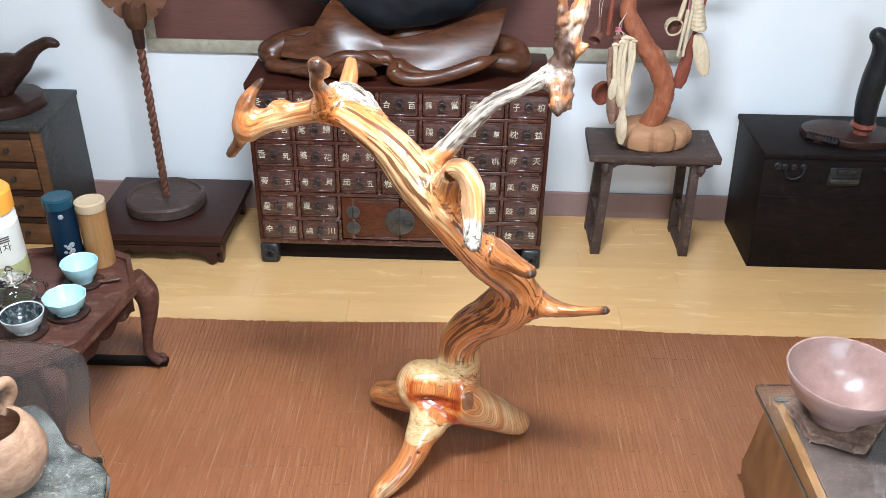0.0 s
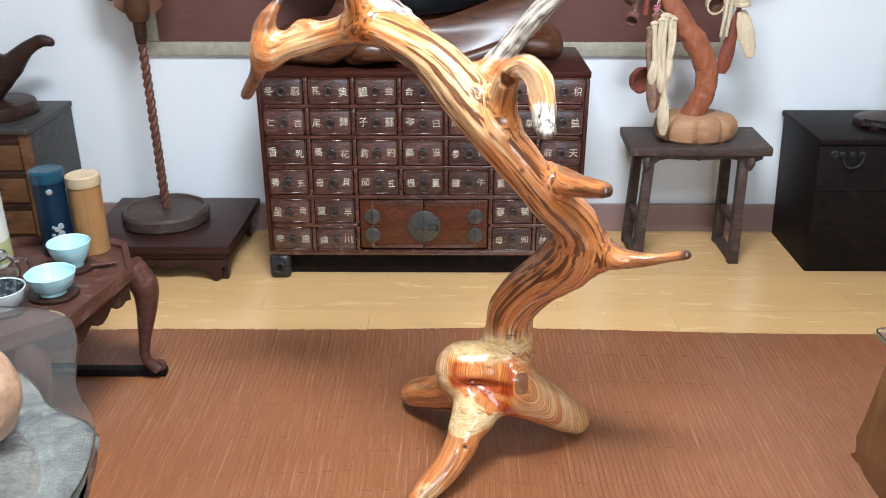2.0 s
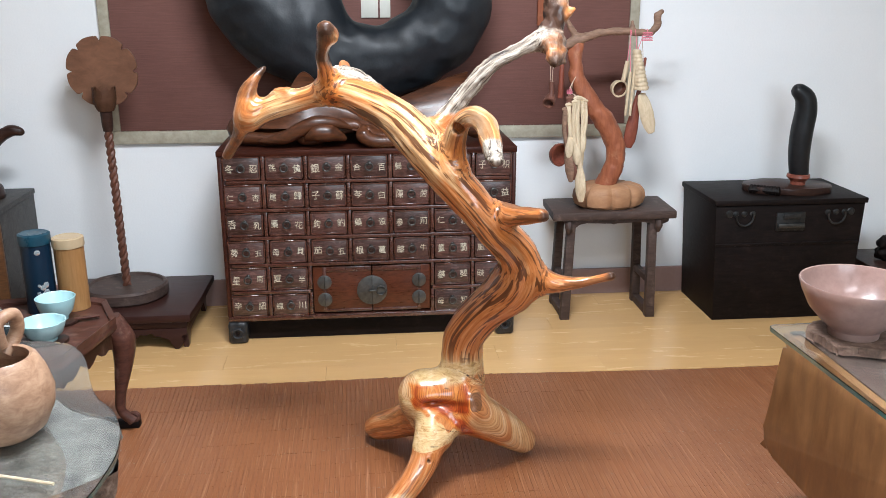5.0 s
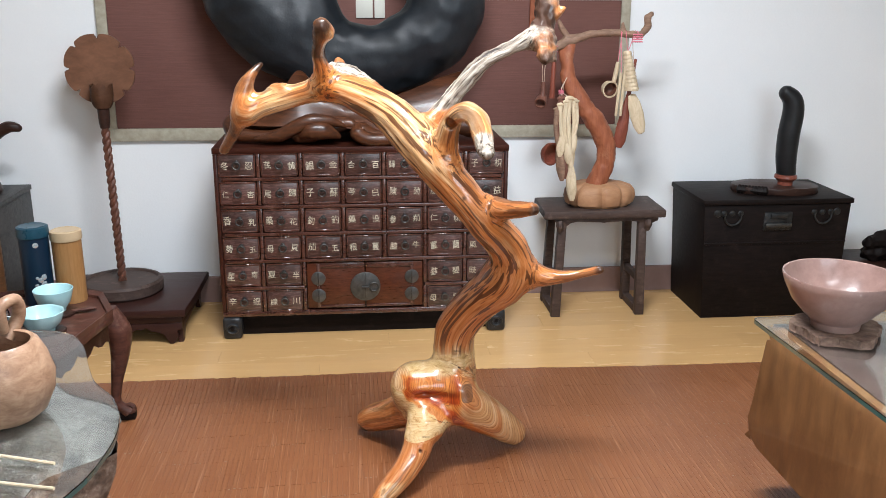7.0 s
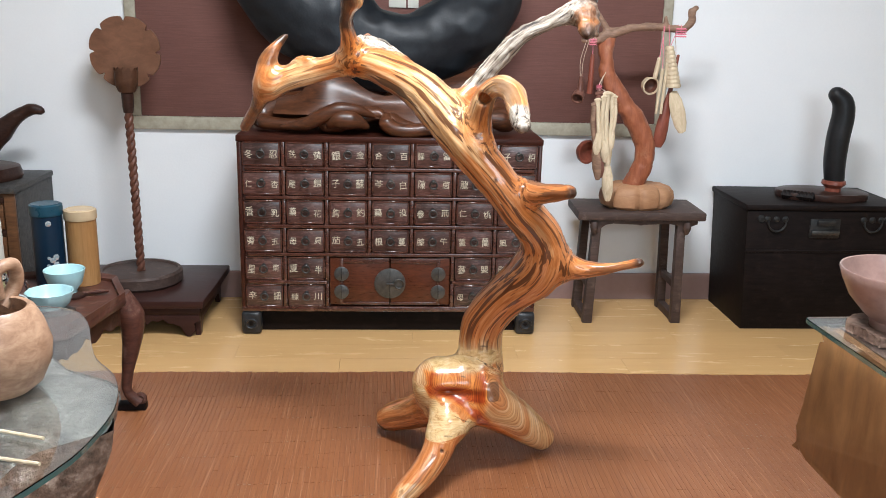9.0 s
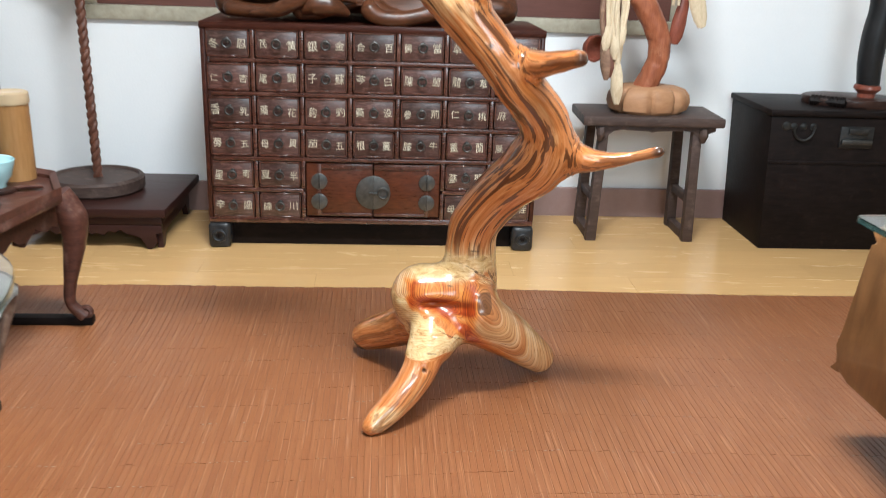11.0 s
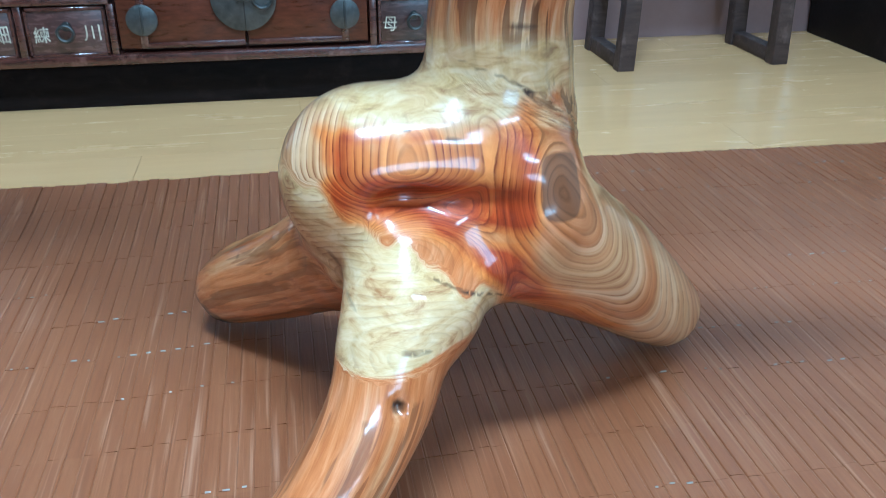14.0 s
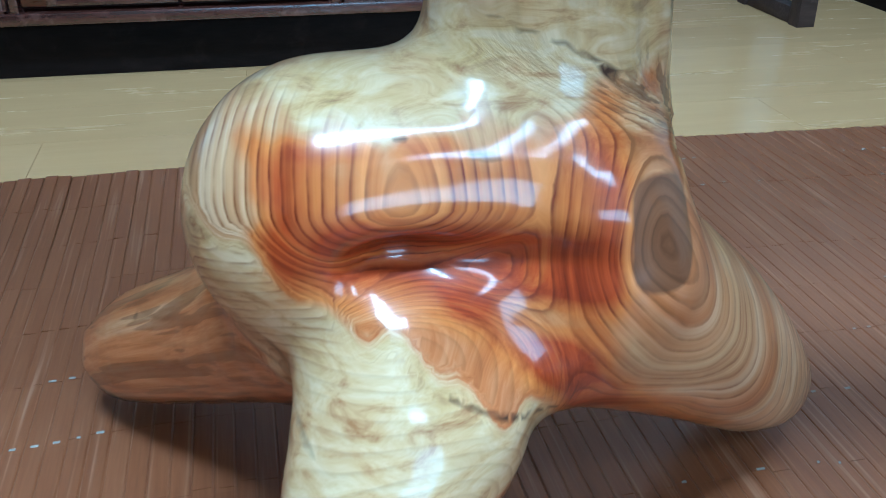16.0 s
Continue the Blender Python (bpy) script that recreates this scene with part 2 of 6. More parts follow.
def rug_material():
    m, nt, b = nodes_of("red_brown_bamboo_slat")
    info = nt.nodes.new("ShaderNodeObjectInfo")
    tc = nt.nodes.new("ShaderNodeTexCoord")
    sep = nt.nodes.new("ShaderNodeSeparateXYZ")
    nt.links.new(tc.outputs["Object"], sep.inputs[0])
    band = math_node(nt, "FLOOR", math_node(nt, "DIVIDE", sep.outputs[1], 0.066), 0)
    key = nt.nodes.new("ShaderNodeCombineXYZ")
    nt.links.new(band, key.inputs[0])
    nt.links.new(math_node(nt, "MULTIPLY", info.outputs["Random"], 977.0), key.inputs[1])
    white = nt.nodes.new("ShaderNodeTexWhiteNoise")
    nt.links.new(key.outputs[0], white.inputs["Vector"])
    grain = noise_of(nt, coords(nt, (160, 9, 40), per_object=True), 2.0, 5, 0.7)
    streak = noise_of(nt, coords(nt, (90, 2.2, 40), per_object=True), 3.0, 2, 0.5)
    stain = noise_of(nt, coords(nt), 1.3, 3)
    f = math_node(nt, "ADD", math_node(nt, "MULTIPLY", grain, 0.55),
                  math_node(nt, "ADD", math_node(nt, "MULTIPLY", white.outputs[0], 0.08), math_node(nt, "MULTIPLY", stain, 0.37)))
    col = ramp(nt, f, [(0.28, (0.148, 0.047, 0.016)), (0.5, (0.213, 0.076, 0.026)), (0.72, (0.28, 0.113, 0.044))])
    scratch = ramp(nt, streak, [(0.59, (0, 0, 0)), (0.74, (0.6, 0.6, 0.6))])
    col = mix(nt, scratch, col, (0.42, 0.22, 0.12))
    nt.links.new(col, b.inputs["Base Color"])
    nt.links.new(math_node(nt, "MULTIPLY_ADD", grain, 0.3, 0.26), b.inputs["Roughness"])
    b.inputs["Coat Weight"].default_value = 0.22
    b.inputs["Coat Roughness"].default_value = 0.35
    bump(nt, b, grain, 0.35, 0.0008)
    return m


RUG = rug_material()


def driftwood_material():
    """Varnished juniper: honey heartwood with dark streaks along the limbs, pale sapwood, red hollows, grey weathered ends."""
    m, nt, b = nodes_of("varnished_driftwood")

    def attr(name):
        a = nt.nodes.new("ShaderNodeAttribute")
        a.attribute_name = name
        return a

    g = attr("grain").outputs["Vector"]
    mp = nt.nodes.new("ShaderNodeMapping")
    mp.inputs["Scale"].default_value = (1, 1, 0.05)
    nt.links.new(g, mp.inputs[0])
    lines = attr("ring").outputs["Fac"]
    wob = noise_of(nt, mp.outputs[0], 14, 3, 0.55)
    wob2 = noise_of(nt, coords(nt), 9, 3, 0.5)
    phase = math_node(nt, "ADD", math_node(nt, "MULTIPLY", lines, 760.0),
                      math_node(nt, "ADD", math_node(nt, "MULTIPLY", wob, 9.0), math_node(nt, "MULTIPLY", wob2, 18.0)))
    wave = math_node(nt, "FRACT", math_node(nt, "DIVIDE", phase, 6.2832), 0)
    line = ramp(nt, wave, [(0.22, (0, 0, 0)), (0.66, (0.32, 0.32, 0.32)), (0.86, (1, 1, 1)), (0.92, (0.85, 0.85, 0.85)), (1.0, (0, 0, 0))])
    streak = noise_of(nt, mp.outputs[0], 170, 5, 0.65, 0.3)
    broad = noise_of(nt, mp.outputs[0], 78, 3, 0.5, 0.15)
    fine = noise_of(nt, mp.outputs[0], 230, 3, 0.6)
    patch = noise_of(nt, coords(nt), 16, 4, 0.6)
    edge = math_node(nt, "MULTIPLY_ADD", patch, 0.9, -0.45)

    def mask(name, lo=0.35, hi=0.6):
        return ramp(nt, math_node(nt, "ADD", attr(name).outputs["Fac"], edge), [(lo, (0, 0, 0)), (hi, (1, 1, 1))])

    honey = ramp(nt, streak, [(0.30, (0.33, 0.095, 0.021)), (0.48, (0.49, 0.170, 0.047)), (0.68, (0.61, 0.265, 0.100))])
    pale = ramp(nt, streak, [(0.28, (0.42, 0.185, 0.070)), (0.5, (0.63, 0.360, 0.155)), (0.70, (0.76, 0.54, 0.32))])
    red = ramp(nt, streak, [(0.3, (0.17, 0.018, 0.003)), (0.52, (0.40, 0.060, 0.008)), (0.75, (0.58, 0.16, 0.026))])
    grey = ramp(nt, streak, [(0.36, (0.030, 0.020, 0.016)), (0.46, (0.25, 0.20, 0.155)), (0.64, (0.58, 0.52, 0.43))])
    bands = noise_of(nt, mp.outputs[0], 42, 3, 0.55, 0.3)
    sap = ramp(nt, math_node(nt, "ADD", attr("pale").outputs["Fac"], math_node(nt, "MULTIPLY_ADD", bands, 2.6, -1.3)), [(0.28, (0, 0, 0)), (0.66, (1, 1, 1))])
    col = mix(nt, sap, honey, pale)
    wisp = noise_of(nt, coords(nt, (1.0, 1.0, 2.6)), 46, 5, 0.65, 0.8)
    tint = noise_of(nt, coords(nt), 24, 3, 0.6)
    sapwood = mix(nt, ramp(nt, tint, [(0.42, (0, 0, 0)), (0.66, (1, 1, 1))]),
                  ramp(nt, wisp, [(0.30, (0.36, 0.170, 0.055)), (0.44, (0.64, 0.42, 0.185)), (0.64, (0.78, 0.60, 0.34))]),
                  ramp(nt, wisp, [(0.30, (0.24, 0.145, 0.06)), (0.48, (0.57, 0.38, 0.140)), (0.66, (0.70, 0.53, 0.29))]))
    col = mix(nt, ramp(nt, math_node(nt, "ADD", attr("cream").outputs["Fac"], math_node(nt, "MULTIPLY", edge, 0.45)), [(0.30, (0, 0, 0)), (0.68, (0.85, 0.85, 0.85))]), col, sapwood)
    glow = attr("red").outputs["Fac"]
    soft = math_node(nt, "ADD", glow, math_node(nt, "MULTIPLY", edge, 0.7))
    col = mix(nt, ramp(nt, soft, [(0.10, (0, 0, 0)), (0.50, (0.95, 0.95, 0.95))]), col, ramp(nt, streak, [(0.3, (0.44, 0.105, 0.012)), (0.7, (0.72, 0.27, 0.055))]))
    col = mix(nt, ramp(nt, soft, [(0.55, (0, 0, 0)), (1.00, (1, 1, 1))]), col, red)
    dens = attr("lines").outputs["Fac"]
    worn = math_node(nt, "MULTIPLY_ADD", noise_of(nt, coords(nt), 34, 3, 0.6), 2.2, -0.62)
    col = mix(nt, math_node(nt, "MULTIPLY", math_node(nt, "MULTIPLY", line, dens), worn), col, mix(nt, mask("red"), (0.25, 0.088, 0.022), (0.15, 0.018, 0.004)))
    tongue = noise_of(nt, mp.outputs[0], 125, 2, 0.5, 0.1)
    heavy = math_node(nt, "MAXIMUM", ramp(nt, broad, [(0.55, (0, 0, 0)), (0.58, (1, 1, 1))]), ramp(nt, tongue, [(0.60, (0, 0, 0)), (0.63, (0.9, 0.9, 0.9))]))
    col = mix(nt, math_node(nt, "MULTIPLY", math_node(nt, "MULTIPLY", heavy, attr("streaks").outputs["Fac"]), 0.9), col, (0.085, 0.027, 0.010))
    col = mix(nt, mask("grey"), col, grey)
    col = mix(nt, mask("eye", 0.35, 0.5), col, mix(nt, math_node(nt, "MULTIPLY", line, 0.45), ramp(nt, streak, [(0.3, (0.13, 0.050, 0.020)), (0.7, (0.24, 0.105, 0.045))]), (0.08, 0.028, 0.010)))
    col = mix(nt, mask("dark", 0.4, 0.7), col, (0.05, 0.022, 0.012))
    nt.links.new(col, b.inputs["Base Color"])
    rough = mix(nt, mask("grey"), (0.30, 0.30, 0.30), (0.65, 0.65, 0.65))
    nt.links.new(rough, b.inputs["Roughness"])
    b.inputs["Specular IOR Level"].default_value = 0.25
    nt.links.new(mix(nt, mask("grey"), (0.9, 0.9, 0.9), (0.06, 0.06, 0.06)), b.inputs["Coat Weight"])
    b.inputs["Coat Roughness"].default_value = 0.11
    relief = math_node(nt, "ADD", math_node(nt, "MULTIPLY", math_node(nt, "MULTIPLY", streak, attr("grey").outputs["Fac"]), 4.0),
                       math_node(nt, "MULTIPLY", fine, 0.12))
    bump(nt, b, relief, 0.5, 0.002)
    return m


DRIFTWOOD = driftwood_material()


# ---- mesh tools ----
def thing(name, label, category, group="", kind="", at=(0, 0, 0)):
    ob = new(name)
    ob.location = at
    return tagged(ob, label, category, group, kind)


def link_mesh(name, me, material, parent=None, label=""):
    if material is not None and not me.materials:
        me.materials.append(material)
    ob = new(name, me)
    if parent is not None:
        ob.parent = parent
    if label:
        ob["label"] = label
    return ob


def part(name, bm, material, parent=None, label="", smooth=True):
    me = bpy.data.meshes.new(name)
    bmesh.ops.recalc_face_normals(bm, faces=bm.faces)
    bm.to_mesh(me)
    bm.free()
    if smooth:
        me.polygons.foreach_set("use_smooth", [True] * len(me.polygons))
        me.set_sharp_from_angle(angle=radians(38))
    return link_mesh(name, me, material, parent, label)


def box(x0, x1, y0, y1, z0, z1, bevel=0.003, seg=2, bm=None):
    own = bmesh.new()
    bmesh.ops.create_cube(own, size=1)
    bmesh.ops.scale(own, vec=(x1 - x0, y1 - y0, z1 - z0), verts=own.verts)
    bmesh.ops.translate(own, vec=((x0 + x1) / 2, (y0 + y1) / 2, (z0 + z1) / 2), verts=own.verts)
    if bevel:
        bmesh.ops.bevel(own, geom=list(own.edges), offset=bevel, segments=seg, affect="EDGES", profile=0.5)
    if bm is None:
        return own
    me = bpy.data.meshes.new("tmp")
    own.to_mesh(me)
    own.free()
    bm.from_mesh(me)
    bpy.data.meshes.remove(me)
    return bm


def lathe(profile, centre=(0, 0, 0), n=40, wobble=None):
    """A turned form: profile of (radius, height) from the bottom's axis to the top's."""
    bm = bmesh.new()
    rings = []
    for r, z in profile:
        if r < 1e-6:
            rings.append([bm.verts.new((centre[0], centre[1], centre[2] + z))])
        else:
            rings.append([bm.verts.new((centre[0] + r * k * math.cos(a), centre[1] + r * k * math.sin(a), centre[2] + z))
                          for a in (2 * math.pi * i / n for i in range(n)) for k in ((wobble(a, z) if wobble else 1),)])
    for lo, hi in zip(rings, rings[1:]):
        for i in range(n):
            j = (i + 1) % n
            if len(lo) == 1 and len(hi) == 1:
                continue
            if len(lo) == 1:
                bm.faces.new((lo[0], hi[j], hi[i]))
            elif len(hi) == 1:
                bm.faces.new((lo[i], lo[j], hi[0]))
            else:
                bm.faces.new((lo[i], lo[j], hi[j], hi[i]))
    return bm


def smooth_path(points, steps=6):
    pts = [Vector(p) for p in points]
    out = []
    for i in range(len(pts) - 1):
        p0, p1, p2, p3 = pts[max(0, i - 1)], pts[i], pts[i + 1], pts[min(len(pts) - 1, i + 2)]
        for s in range(steps):
            t = s / steps
            out.append(0.5 * ((2 * p1) + (p2 - p0) * t + (2 * p0 - 5 * p1 + 4 * p2 - p3) * t * t + (3 * p1 - p0 - 3 * p2 + p3) * t ** 3))
    out.append(pts[-1])
    return out


def tube(points, radii, n=10, steps=6, flat=1.0, bm=None, closed=False):
    """A tapered tube along a smooth path; flat squeezes its section."""
    bm = bm or bmesh.new()
    path = smooth_path(points, steps) if steps > 1 else [Vector(p) for p in points]
    if isinstance(radii, (int, float)):
        radii = [radii, radii]
    rs = np.interp(np.linspace(0, 1, len(path)), np.linspace(0, 1, len(radii)), radii)
    rings, up = [], Vector((0.13, 0.31, 0.94)).normalized()
    for i, p in enumerate(path):
        d = (path[min(i + 1, len(path) - 1)] - path[max(0, i - 1)]).normalized()
        side = d.cross(up)
        if side.length < 1e-3:
            side = d.cross(Vector((1, 0, 0)))
        side.normalize()
        up = side.cross(d).normalized()
        rings.append([bm.verts.new(p + (side * math.cos(a) + up * math.sin(a) * flat) * rs[i]) for a in (2 * math.pi * k / n for k in range(n))])
    for lo, hi in zip(rings, rings[1:]):
        for k in range(n):
            j = (k + 1) % n
            bm.faces.new((lo[k], lo[j], hi[j], hi[k]))
    for ring, sign in ((rings[0], -1), (rings[-1], 1)):
        bm.faces.new(ring[::sign])
    return bm


def ring_bm(centre, radius, thick, axis="y", n=28, m=8, start=0.0, sweep=2 * math.pi, squash=1.0):
    bm = bmesh.new()
    full = sweep > 6.28
    rows = []
    for i in range(n if full else n + 1):
        a = start + sweep * i / n
        row = []
        for k in range(m):
            c = 2 * math.pi * k / m
            r = radius + thick * math.cos(c)
            u, v, w = r * math.cos(a), r * math.sin(a) * squash, thick * math.sin(c)
            p = (u, w, v) if axis == "y" else ((u, v, w) if axis == "z" else (w, u, v))
            row.append(bm.verts.new((centre[0] + p[0], centre[1] + p[1], centre[2] + p[2])))
        rows.append(row)
    for i in range(n):
        a, b = rows[i], rows[(i + 1) % len(rows)]
        for k in range(m):
            j = (k + 1) % m
            bm.faces.new((a[k], a[j], b[j], b[k]))
    if not full:
        bm.faces.new(rows[0])
        bm.faces.new(rows[-1][::-1])
    return bm


def prism(outline, z0, z1, bevel=0.0, axis="z", seg=2):
    """An outline (x, y) drawn up from z0 to z1; axis y: the outline lies in x, z and is drawn along y."""
    bm = bmesh.new()

    def at(p, h):
        return (p[0], p[1], h) if axis == "z" else ((p[0], h, p[1]) if axis == "y" else (h, p[0], p[1]))

    lo = [bm.verts.new(at(p, z0)) for p in outline]
    hi = [bm.verts.new(at(p, z1)) for p in outline]
    n = len(outline)
    caps = [bm.faces.new(lo[::-1]), bm.faces.new(hi)]
    for i in range(n):
        bm.faces.new((lo[i], lo[(i + 1) % n], hi[(i + 1) % n], hi[i]))
    if bevel:
        bmesh.ops.bevel(bm, geom=[e for f in caps for e in f.edges], offset=bevel, segments=seg, affect="EDGES", profile=0.5)
    return bm


def rounded(outline, steps=4):
    """A closed smooth curve through the outline's points."""
    n, out = len(outline), []
    for i in range(n):
        p0, p1, p2, p3 = (Vector(outline[(i + k) % n]) for k in (-1, 0, 1, 2))
        for s in range(steps):
            t = s / steps
            q = 0.5 * ((2 * p1) + (p2 - p0) * t + (2 * p0 - 5 * p1 + 4 * p2 - p3) * t * t + (3 * p1 - p0 - 3 * p2 + p3) * t ** 3)
            out.append((q[0], q[1]))
    return out


def dense(limb, steps=4):
    if len(limb) < 3:
        return limb
    out, p = [], np.array(limb, float)
    for i in range(len(p) - 1):
        p0, p1, p2, p3 = p[max(0, i - 1)], p[i], p[i + 1], p[min(len(p) - 1, i + 2)]
        for s in range(steps):
            t = s / steps
            q = 0.5 * ((2 * p1) + (p2 - p0) * t + (2 * p0 - 5 * p1 + 4 * p2 - p3) * t * t + (3 * p1 - p0 - 3 * p2 + p3) * t ** 3)
            out.append(tuple(q))
    return out + [tuple(p[-1])]


def displace(me, amounts):
    """Moves each vertex along its normal."""
    n = len(me.vertices)
    co, normal = np.empty(n * 3), np.empty(n * 3)
    me.vertices.foreach_get("co", co)
    me.vertices.foreach_get("normal", normal)
    co += normal * np.repeat(np.array(amounts), 3)
    me.vertices.foreach_set("co", co)
    me.update()


def blob_mesh(name, limbs, voxel, blend, cuts=(), squash_y=None, rough=0.0, rough_scale=20.0, smooth=2, floor=None):
    """One skin over limbs (chains of x, y, z, radius), softly joined; cuts: hollows (centre, radii, blend)."""
    pts = np.array([p for limb in limbs for p in limb], float)
    pad = blend + 3 * voxel
    lo, hi = (pts[:, :3] - pts[:, 3:]).min(0) - pad, (pts[:, :3] + pts[:, 3:]).max(0) + pad
    dims = np.ceil((hi - lo) / voxel).astype(int) + 1
    axes = [lo[i] + voxel * np.arange(dims[i]) for i in range(3)]
    f = np.full(dims, 0.08, np.float32)
    for limb in (dense(one) for one in limbs):
        p = np.array(limb, float)
        reach = p[:, 3:].max() + pad
        l, h = p[:, :3].min(0) - reach, p[:, :3].max(0) + reach
        s = [slice(max(0, int((l[i] - lo[i]) / voxel)), min(dims[i], int((h[i] - lo[i]) / voxel) + 2)) for i in range(3)]
        own = np.full([q.stop - q.start for q in s], 0.2, np.float32)
        for a, b in zip(p, p[1:] if len(p) > 1 else p):
            near = max(a[3], b[3]) + pad
            l2, h2 = np.minimum(a, b)[:3] - near, np.maximum(a, b)[:3] + near
            q = [slice(max(s[i].start, int((l2[i] - lo[i]) / voxel)), min(s[i].stop, int((h2[i] - lo[i]) / voxel) + 2)) for i in range(3)]
            x, y, z = (axes[i][q[i]].astype(np.float32) for i in range(3))
            x, y, z = x[:, None, None] - a[0], y[None, :, None] - a[1], z[None, None, :] - a[2]
            d = (b - a)[:3]
            t = np.clip((x * d[0] + y * d[1] + z * d[2]) / max(1e-9, d @ d), 0, 1)
            g = np.sqrt((x - t * d[0]) ** 2 + (y - t * d[1]) ** 2 + (z - t * d[2]) ** 2) - (a[3] + t * (b[3] - a[3]))
            o = tuple(slice(q[i].start - s[i].start, q[i].stop - s[i].start) for i in range(3))
            own[o] = np.minimum(own[o], g)
        old = f[s[0], s[1], s[2]]
        k = np.clip(0.5 + 0.5 * (old - own) / blend, 0, 1)
        f[s[0], s[1], s[2]] = old * (1 - k) + own * k - blend * k * (1 - k)
    for c, r, soft in cuts:
        x, y, z = (axes[0][:, None, None] - c[0]) / r[0], (axes[1][None, :, None] - c[1]) / r[1], (axes[2][None, None, :] - c[2]) / r[2]
        g = (-(np.sqrt(x * x + y * y + z * z) - 1) * min(r)).astype(np.float32)
        k = np.clip(0.5 - 0.5 * (f - g) / soft, 0, 1)
        f = f * (1 - k) + g * k + soft * k * (1 - k)
    if floor is not None:
        f = np.maximum(f, (floor - axes[2])[None, None, :].astype(np.float32))
    inside = f < 0
    n0, n1, n2 = dims
    corner = [(i, j, k) for i in (0, 1) for j in (0, 1) for k in (0, 1)]
    cut = lambda arr, c: arr[c[0]:n0 - 1 + c[0], c[1]:n1 - 1 + c[1], c[2]:n2 - 1 + c[2]]
    count = sum(cut(inside, c).astype(np.int8) for c in corner)
    cells = np.argwhere((count > 0) & (count < 8))
    index = np.full((n0 - 1, n1 - 1, n2 - 1), -1, np.int64)
    index[cells[:, 0], cells[:, 1], cells[:, 2]] = np.arange(len(cells))
    vals = np.stack([f[cells[:, 0] + c[0], cells[:, 1] + c[1], cells[:, 2] + c[2]] for c in corner], 1).astype(float)
    total, hits = np.zeros((len(cells), 3)), np.zeros(len(cells))
    for p in range(8):
        for q in range(p + 1, 8):
            if sum(abs(corner[p][i] - corner[q][i]) for i in range(3)) != 1:
                continue
            cross = (vals[:, p] < 0) != (vals[:, q] < 0)
            t = np.where(cross, vals[:, p] / np.where(cross, vals[:, p] - vals[:, q], 1), 0)
            total += np.where(cross[:, None], np.array(corner[p]) + t[:, None] * (np.array(corner[q]) - np.array(corner[p])), 0)
            hits += cross
    verts = lo + voxel * (cells + total / hits[:, None])
    quads = []
    for ax in range(3):
        u, v = (ax + 1) % 3, (ax + 2) % 3
        a = [slice(1, -1)] * 3
        b = [slice(1, -1)] * 3
        a[ax], b[ax] = slice(0, dims[ax] - 1), slice(1, dims[ax])
        change = inside[tuple(a)] != inside[tuple(b)]
        e = np.argwhere(change)
        base = e + 1
        base[:, ax] = e[:, ax]
        flip = inside[tuple(base.T)]
        du, dv = np.eye(3, dtype=int)[u], np.eye(3, dtype=int)[v]
        q = np.stack([index[tuple((base - o).T)] for o in (du + dv, dv, 0 * du, du)], 1)
        q[~flip] = q[~flip][:, ::-1]
        quads.append(q)
    quads = np.concatenate(quads)
    quads = quads[(quads >= 0).all(1)]
    edges = np.concatenate([quads[:, [i, (i + 1) % 4]] for i in range(4)])
    for _ in range(smooth):
        acc, cnt = np.zeros_like(verts), np.zeros(len(verts))
        for k in range(3):
            acc[:, k] = np.bincount(edges[:, 0], verts[edges[:, 1], k], len(verts)) + np.bincount(edges[:, 1], verts[edges[:, 0], k], len(verts))
        cnt = np.bincount(edges.ravel(), minlength=len(verts))
        verts = 0.5 * verts + 0.5 * acc / np.maximum(cnt, 1)[:, None]
    if floor is not None:
        verts[:, 2] = np.maximum(verts[:, 2], floor)
    if squash_y:
        verts[:, 1] = squash_y[0] + (verts[:, 1] - squash_y[0]) * squash_y[1]
    me = bpy.data.meshes.new(name)
    me.from_pydata(verts.tolist(), [], quads.tolist())
    me.update()
    if rough:
        displace(me, [rough * noise.fractal(vert.co * rough_scale, 0.9, 2.0, 3) for vert in me.vertices])
    me.polygons.foreach_set("use_smooth", [True] * len(me.polygons))
    return me


def letters(text, size, m, depth=0.0006):
    """A line of writing as a mesh, standing where m puts it."""
    cu = bpy.data.curves.new("writing", "FONT")
    cu.body, cu.size, cu.align_x, cu.align_y, cu.extrude, cu.offset = text, size, "CENTER", "CENTER", depth, 0.0
    ob = new("writing", cu)
    bpy.context.view_layer.update()
    me = bpy.data.meshes.new_from_object(ob.evaluated_get(bpy.context.evaluated_depsgraph_get()))
    bpy.data.objects.remove(ob)
    me.transform(m)
    return me


# ---- the room ----
X0, X1, Y0, Y1 = -2.3, 2.9, -4.3, 0.385


def structure(name, bm, material, label, category, smooth=False):
    return tagged(part(name, bm, material, None, "", smooth), label, category, kind="structure")


